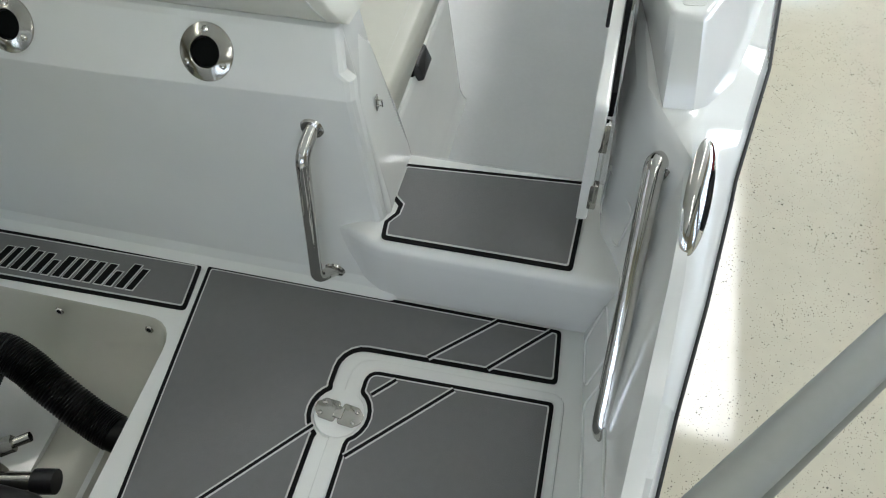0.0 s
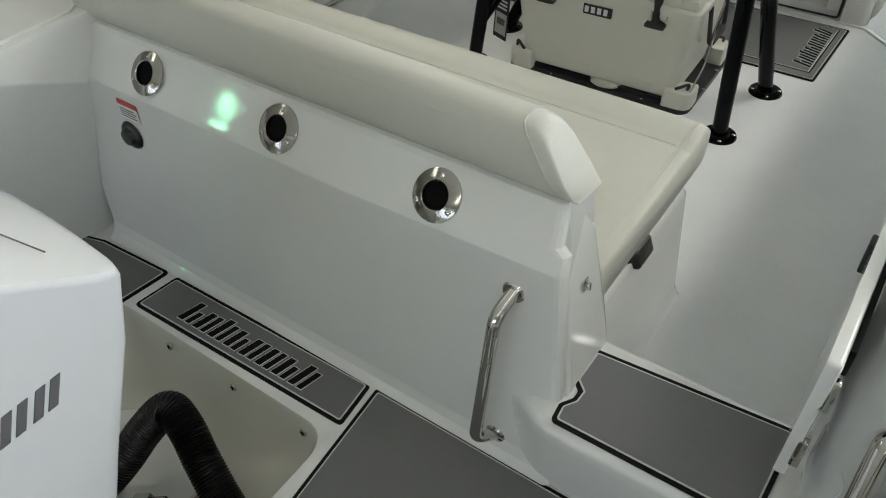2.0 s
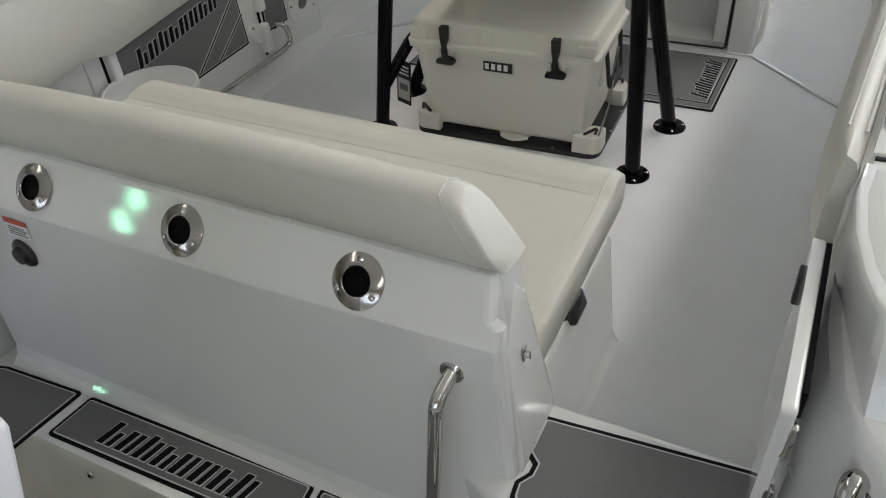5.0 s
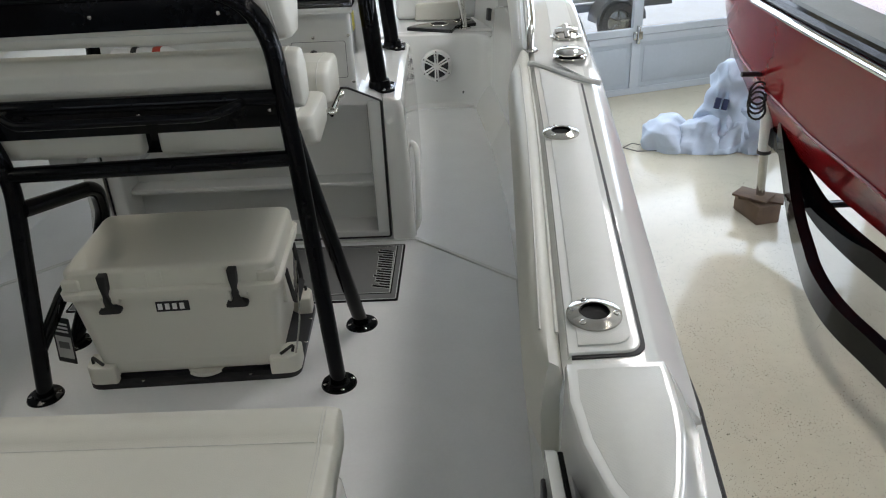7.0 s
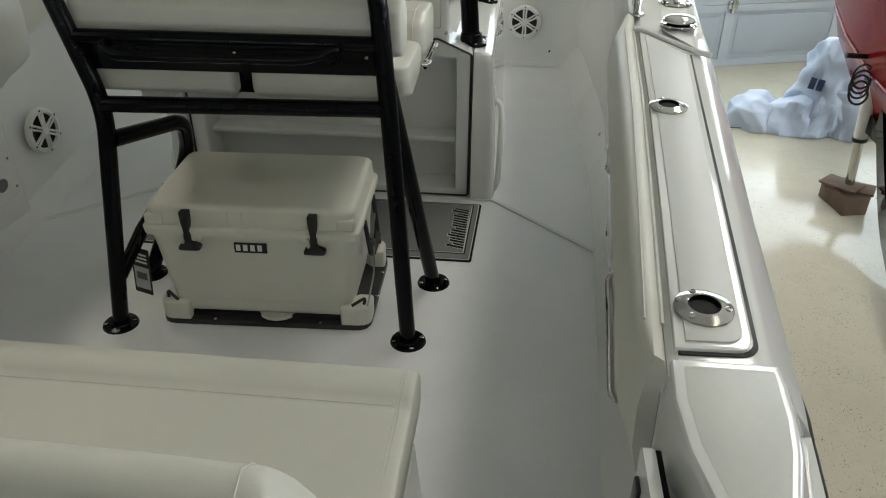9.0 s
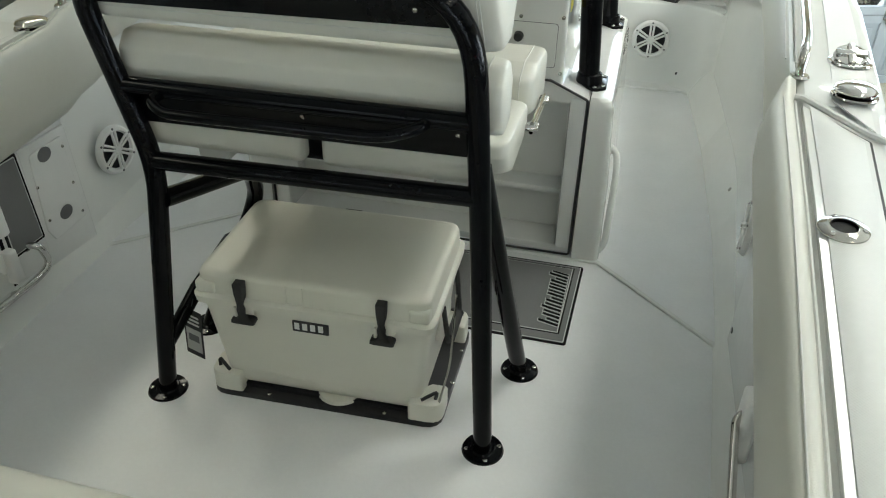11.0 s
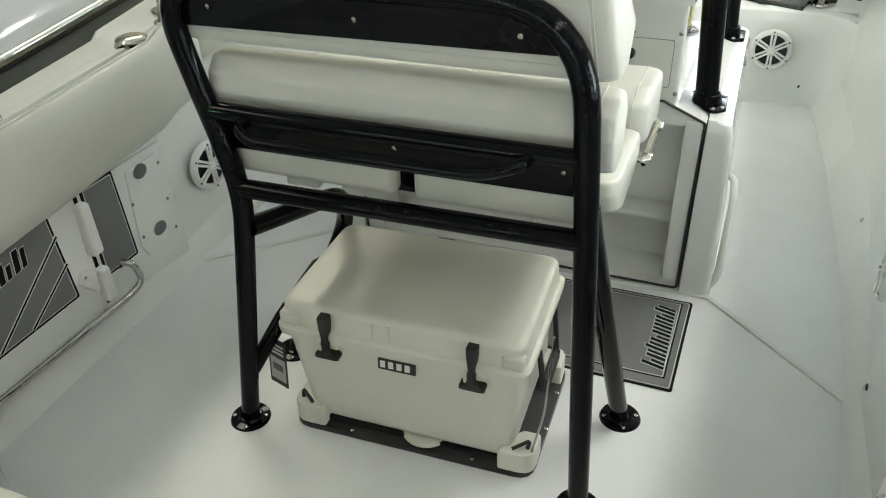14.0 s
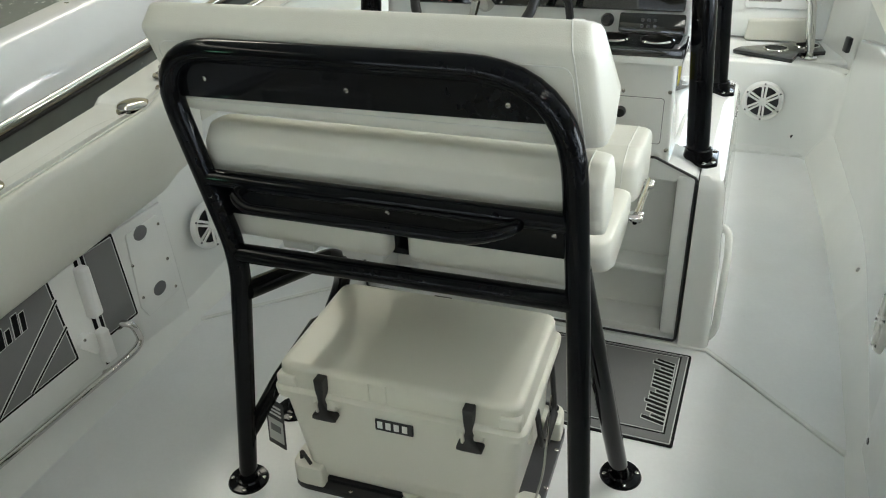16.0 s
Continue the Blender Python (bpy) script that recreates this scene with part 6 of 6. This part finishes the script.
    part("nut", tube([(-0.03, -1.835, 0.052), (-0.005, -1.818, 0.054)], 0.017, 6), STEEL, f)


engine()


# ---- beside the boat ----
def boarding_pole():
    t = thing("boarding_handrail", "white painted tube handrail beside the stern", "handrail")
    part("bar", tube(bend([(1.058, -1.952, 0.75), (1.243, -1.722, 0.75), (1.418, -1.507, 0.75), (1.448, -1.467, FLOOR_Z)], 0.05), 0.021, 14), POLE, t)
    part("post", tube([(1.20, -2.45, FLOOR_Z), (1.05, -1.947, 0.75)], 0.024, 14), POLE, t)


def red_boat():
    t = thing("red_boat", "glossy red runabout with chrome rail on a trailer", "boat")
    # y, keel x z, chine x z, gunwale x z
    st = [(4.45, 3.06, 0.30, 3.04, 0.36, 3.02, 0.56), (4.3, 3.08, 0.05, 3.01, 0.22, 2.93, 0.555), (4.0, 3.12, -0.20, 2.95, 0.11, 2.83, 0.545), (3.5, 3.17, -0.43, 2.885, 0.025, 2.77, 0.525), (3.0, 3.22, -0.54, 2.855, -0.035, 2.745, 0.505),
          (2.2, 3.30, -0.60, 2.83, -0.085, 2.735, 0.49), (1.0, 3.42, -0.62, 2.82, -0.09, 2.73, 0.475), (-0.6, 3.58, -0.62, 2.82, -0.09, 2.73, 0.46)]
    rows = []
    for y, kx, kz, cx, cz, gx, gz in st:
        near = [(kx, kz), (cx + 0.42 * (kx - cx), cz + 0.68 * (kz - cz)), (cx + 0.012, cz - 0.016), (cx, cz), ((cx * 0.55 + gx * 0.45) + 0.02, cz * 0.55 + gz * 0.45), (gx, gz)]
        far = [(2 * kx - x, z) for x, z in near[::-1]]
        rows.append([(x, y, z) for x, z in near] + [(x, y, z) for x, z in far[:-1]])
    part("hull", loft(rows), RED, t, smooth=25)
    part("spray_rail", tube([(cx - 0.004, y, cz + 0.004) for y, kx, kz, cx, cz, gx, gz in st[2:]], 0.010, 6), RED, t)
    part("rub_rail", tube([(gx - 0.012, y, gz) for y, kx, kz, cx, cz, gx, gz in st], 0.022, 10), CHROME, t, "chrome rub rail")
    part("gunwale_band", tube([(gx + 0.03, y, gz + 0.045) for y, kx, kz, cx, cz, gx, gz in st], 0.035, 8), BLACK, t, "black gunwale band")
    rows = []
    for y, kx, kz, cx, cz, gx, gz in st:
        rows.append([(gx + 0.03, y, gz + 0.03), (gx + 0.06, y, gz + 0.09), (gx + 0.26, y, gz + 0.12), (gx + 0.26, y, gz + 0.03)] if kx - gx > 0.3 else [(gx, y, gz + 0.03), (gx, y, gz + 0.09), (kx, y, gz + 0.12), (kx, y, gz + 0.03)])
    part("deck_cap", loft(rows), DECKG, t, "pale grey deck edge")
    r = thing("boat_trailer", "black painted boat trailer frame", "trailer")
    for pts in ([(2.965, 2.84, -0.26), (2.935, 2.47, -0.60), (2.86, 2.18, -0.66), (2.69, 1.58, -0.66), (2.655, 1.25, -0.66), (2.705, 0.88, -0.66), (2.80, -0.8, -0.66)], [(3.00, 2.75, -0.42), (3.05, 2.40, -0.63), (3.065, 1.95, -0.65), (3.10, 1.60, -0.65), (3.25, -0.8, -0.65)]):
        b = bend(pts, 0.30, 8)
        rows = [[(p.x - 0.035, p.y, p.z - 0.07), (p.x + 0.035, p.y, p.z - 0.07), (p.x + 0.035, p.y, p.z + 0.07), (p.x - 0.035, p.y, p.z + 0.07)] for p in b]
        part("side_rail", loft(rows), BLACK, r, smooth=20)
    part("tongue", box(2.965, 3.05, 2.74, 3.08, -0.45, -0.33, 0.008), BLACK, r)
    part("crossmember", box(2.93, 3.42, 2.50, 2.56, -0.685, -0.655, 0.006), BLACK, r)
    j = thing("trailer_jack", "dull white tube trailer jack standing on blocks", "jack", m=pose(2.93, 3.07, 0, 0, -4, 0))
    part("inner_tube", tube([(0, 0, -0.832), (0, 0.0, -0.45)], 0.029, 16), STEEL, j)
    part("outer_tube", tube([(0, 0, -0.52), (0.0, 0.0, -0.12)], 0.042, 18), WHITEP, j, "dull white outer tube")
    part("clamp", lathe([(0.043, -0.012), (0.048, -0.012), (0.048, 0.012), (0.043, 0.012)], 18, pose(0, 0, -0.51)), PLAST, j)
    part("head", box(-0.045, 0.045, -0.045, 0.045, -0.14, 0.02, 0.01), PLAST, j)
    part("crank", tube([(-0.05, -0.02, 0.04), (-0.20, -0.02, 0.055)], 0.018, 10), PLAST, j)
    part("mount", box(0.03, 0.20, -0.03, 0.09, -0.52, -0.34, 0.01), STEEL, j)
    part("cable_coil", tube([(-0.125 + 0.055 * math.cos(a), -0.12 - 0.01 * math.sin(a * 0.3), -0.03 - 0.0055 * a + 0.065 * math.sin(a)) for a in (0.42 * i for i in range(62))], 0.0075, 6), RUBBER, j, "black coiled cable")
    w = thing("wood_block", "rough brown timber block on the floor", "wood block", m=pose(2.982, 3.081, 0, 0, 0, 12))
    part("block", box(-0.087, 0.087, -0.15, 0.15, FLOOR_Z, -0.862, 0.006), WOODB, w)
    for z, a, l, x in ((-0.854, 52, 0.15, 0.05), (-0.838, 34, 0.12, -0.01)):
        q = thing("wood_board", "weathered grey-brown board under the jack", "board", "boards under the jack", pose(2.955 + x, 3.08, z, 0, 0, 12 + a))
        part("board", box(-0.085, 0.085, -l, l, -0.008, 0.008, 0.003), WOODB, q)


def tarp_bag():
    """A crumpled boat cover on the floor: soft lumps of stiff cloth with creases between them."""
    t = thing("boat_cover", "crumpled pale blue-white boat cover on the floor", "boat cover", m=pose(3.06, 4.42, FLOOR_Z))
    def heap(cx, cy, levels, seed, crumple=0.11, n=84):
        """A closed heap from levels of (height, x radius, y radius, x shift), crumpled along cell borders."""
        zs = [l[0] for l in levels]
        rows = []
        m = 46
        for i in range(m + 1):
            z = zs[0] + (zs[-1] - zs[0]) * (i / m)
            rx, ry, sh = (float(np.interp(z, zs, [l[k] for l in levels])) for k in (1, 2, 3))
            row = []
            for j in range(n):
                a = 2 * math.pi * j / n
                p = Vector((cx + sh + rx * math.cos(a), cy + ry * math.sin(a), z))
                q = Vector((p.x * 4.2, p.y * 4.2, p.z * 2.6)) + Vector((seed, seed * 1.7, 0))
                k = crumple * (0.22 - abs(noise.noise(q * 0.75))) * 1.6 + crumple * (0.2 - abs(noise.noise(q * 1.7 + Vector((5, 2, 8))))) * 0.9 + 0.5 * crumple * (noise.voronoi(q * 1.9)[0][0] - 0.38)
                out = Vector((math.cos(a), math.sin(a), 0.25))
                fade = min(1.0, (zs[-1] - z) / 0.06 + 0.35)
                p = p + out * k * fade
                row.append((p.x, p.y, max(0.003, p.z)))
            rows.append(row)
        return loft(rows)
    part("crest", heap(0.24, 0.14, [(0.0, 0.36, 0.26, 0.06), (0.2, 0.33, 0.24, 0.03), (0.42, 0.265, 0.19, -0.0), (0.58, 0.20, 0.14, -0.02), (0.68, 0.14, 0.10, -0.04), (0.725, 0.06, 0.05, -0.06), (0.735, 0.01, 0.01, -0.06)], 3.1), TARP, t, smooth=48)
    part("tail", heap(-0.34, 0.10, [(0.0, 0.19, 0.19, 0), (0.07, 0.21, 0.20, 0), (0.17, 0.19, 0.18, 0.01), (0.25, 0.12, 0.12, 0.02), (0.285, 0.05, 0.05, 0.03), (0.29, 0.01, 0.01, 0.03)], 7.7, 0.07), TARP, t, smooth=48)
    part("fold", heap(-0.02, 0.06, [(0.0, 0.35, 0.20, 0), (0.10, 0.33, 0.18, 0), (0.20, 0.25, 0.13, 0.03), (0.28, 0.13, 0.08, 0.06), (0.30, 0.02, 0.02, 0.06)], 12.9), TARP, t, smooth=48)
    part("drape", heap(0.26, -0.05, [(0.0, 0.26, 0.14, 0.02), (0.12, 0.25, 0.14, 0), (0.28, 0.18, 0.12, -0.02), (0.37, 0.08, 0.07, -0.03), (0.385, 0.01, 0.01, -0.03)], 21.3), TARP, t, smooth=48)
    part("drawstring", tube([(-0.50, 0.1, 0.005), (-0.62, 0.2, 0.004), (-0.72, 0.1, 0.004), (-0.62, 0.0, 0.004), (-0.46, -0.05, 0.02)], 0.004, 6), PLAST, t)
    for i, (dx, dz) in enumerate(((0.0, 0.0), (0.065, -0.015))):
        part("mark", move(box(-0.022, 0.022, -0.02, 0.02, -0.045, 0.045, 0.004), pose(0.02 + dx, -0.025, 0.415 + dz, -22, 12, -12)), NAVY, t, "dark blue mark")


def port_boats():
    t = thing("white_boat", "glossy white boat with chrome rub rail alongside", "boat")
    hull, top, rail, seat = [], [], [], []
    for y in fine(-3.5, 5.5, 0.5):
        z = 0.505 + 0.118 * y
        x = -1.93 - 0.012 * (y - 1) ** 2
        rail.append((x + 0.01, y, z))
        hull.append([(x, y, z), (x - 0.10, y, z - 0.4), (x - 0.55, y, z - 1.0), (x - 2.0, y, z - 1.05), (x - 2.2, y, z)])
        top.append([(x, y, z), (x - 0.015, y, z + 0.07), (x - 0.10, y, z + 0.21), (x - 0.15, y, z + 0.235), (x - 0.26, y, z + 0.235), (x - 0.27, y, z + 0.05), (x - 0.1, y, z - 0.05)])
        seat.append([(x - 0.27, y, z - 0.1), (x - 0.28, y, z + 0.14), (x - 0.34, y, z + 0.16), (x - 0.40, y, z + 0.02), (x - 0.80, y, z + 0.0), (x - 0.85, y, z - 0.1)])
    part("hull", loft(hull), HULLG, t)
    part("topside", loft(top), COWL, t)
    part("rub_rail", tube(rail, 0.022, 10), CHROME, t, "chrome rub rail")
    part("rail_bumper", tube([(x - 0.006, y, z - 0.028) for x, y, z in rail], 0.016, 8), RUBBER, t)
    part("seat_lining", loft(seat), VINYL, t, "white vinyl seat lining")
    part("seat_inset", box(-2.55, -2.31, 1.1, 2.2, 0.70, 0.735, 0.01), GREYP, t, "grey vinyl insert")
    for y in (0.4, 0.9, 1.4, 1.9, 2.4):
        z = 0.505 + 0.118 * y
        x = -1.93 - 0.012 * (y - 1) ** 2
        screw(t, pose(x - 0.20, y, z + 0.236), 0.010)


boarding_pole()
red_boat()
tarp_bag()
port_boats()


def trailer_outside():
    t = thing("parked_trailer", "grey trailer with black wheel parked in the snow outside", "trailer", m=DOOR_M @ pose(1.33, 2.22, 0))
    w = part("wheel", lathe([(0.15, -0.08), (0.25, -0.075), (0.27, -0.03), (0.27, 0.04), (0.25, 0.08), (0.165, 0.085), (0.15, 0.06)], 32, pose(0, 0, 0.27, 90, 0, 0)), TYRE, t)
    part("rim", lathe([(0, 0.05), (0.05, 0.06), (0.14, 0.045), (0.155, 0.075)], 24, pose(0, 0, 0.27, 90, 0, 0)), STEEL, w)
    for i in range(5):
        a = radians(72 * i + 10)
        part("spoke", tube([(0.03 * math.cos(a), -0.06, 0.27 + 0.03 * math.sin(a)), (0.145 * math.cos(a), -0.06, 0.27 + 0.145 * math.sin(a))], 0.018, 6), STEEL, w)
    arch = [(0.36 * math.cos(radians(a)), 0.30 + 0.34 * math.sin(radians(a))) for a in range(0, 181, 15)]
    back = [(x * 0.88, 0.30 + (z - 0.30) * 0.88) for x, z in arch[::-1]]
    part("fender", prism(arch + back, -0.14, 0.12, m=Matrix(((1, 0, 0, 0), (0, 0, 1, 0), (0, 1, 0, 0), (0, 0, 0, 1)))), GREYP, t)
    part("frame", box(-2.2, 0.9, 0.12, 0.20, 0.40, 0.50, 0.01), GREYP, t)
    part("deck_load", box(-2.0, 0.0, 0.2, 1.4, 0.50, 0.78, 0.06, 3), WHITEP, t, "snow-covered load")


trailer_outside()
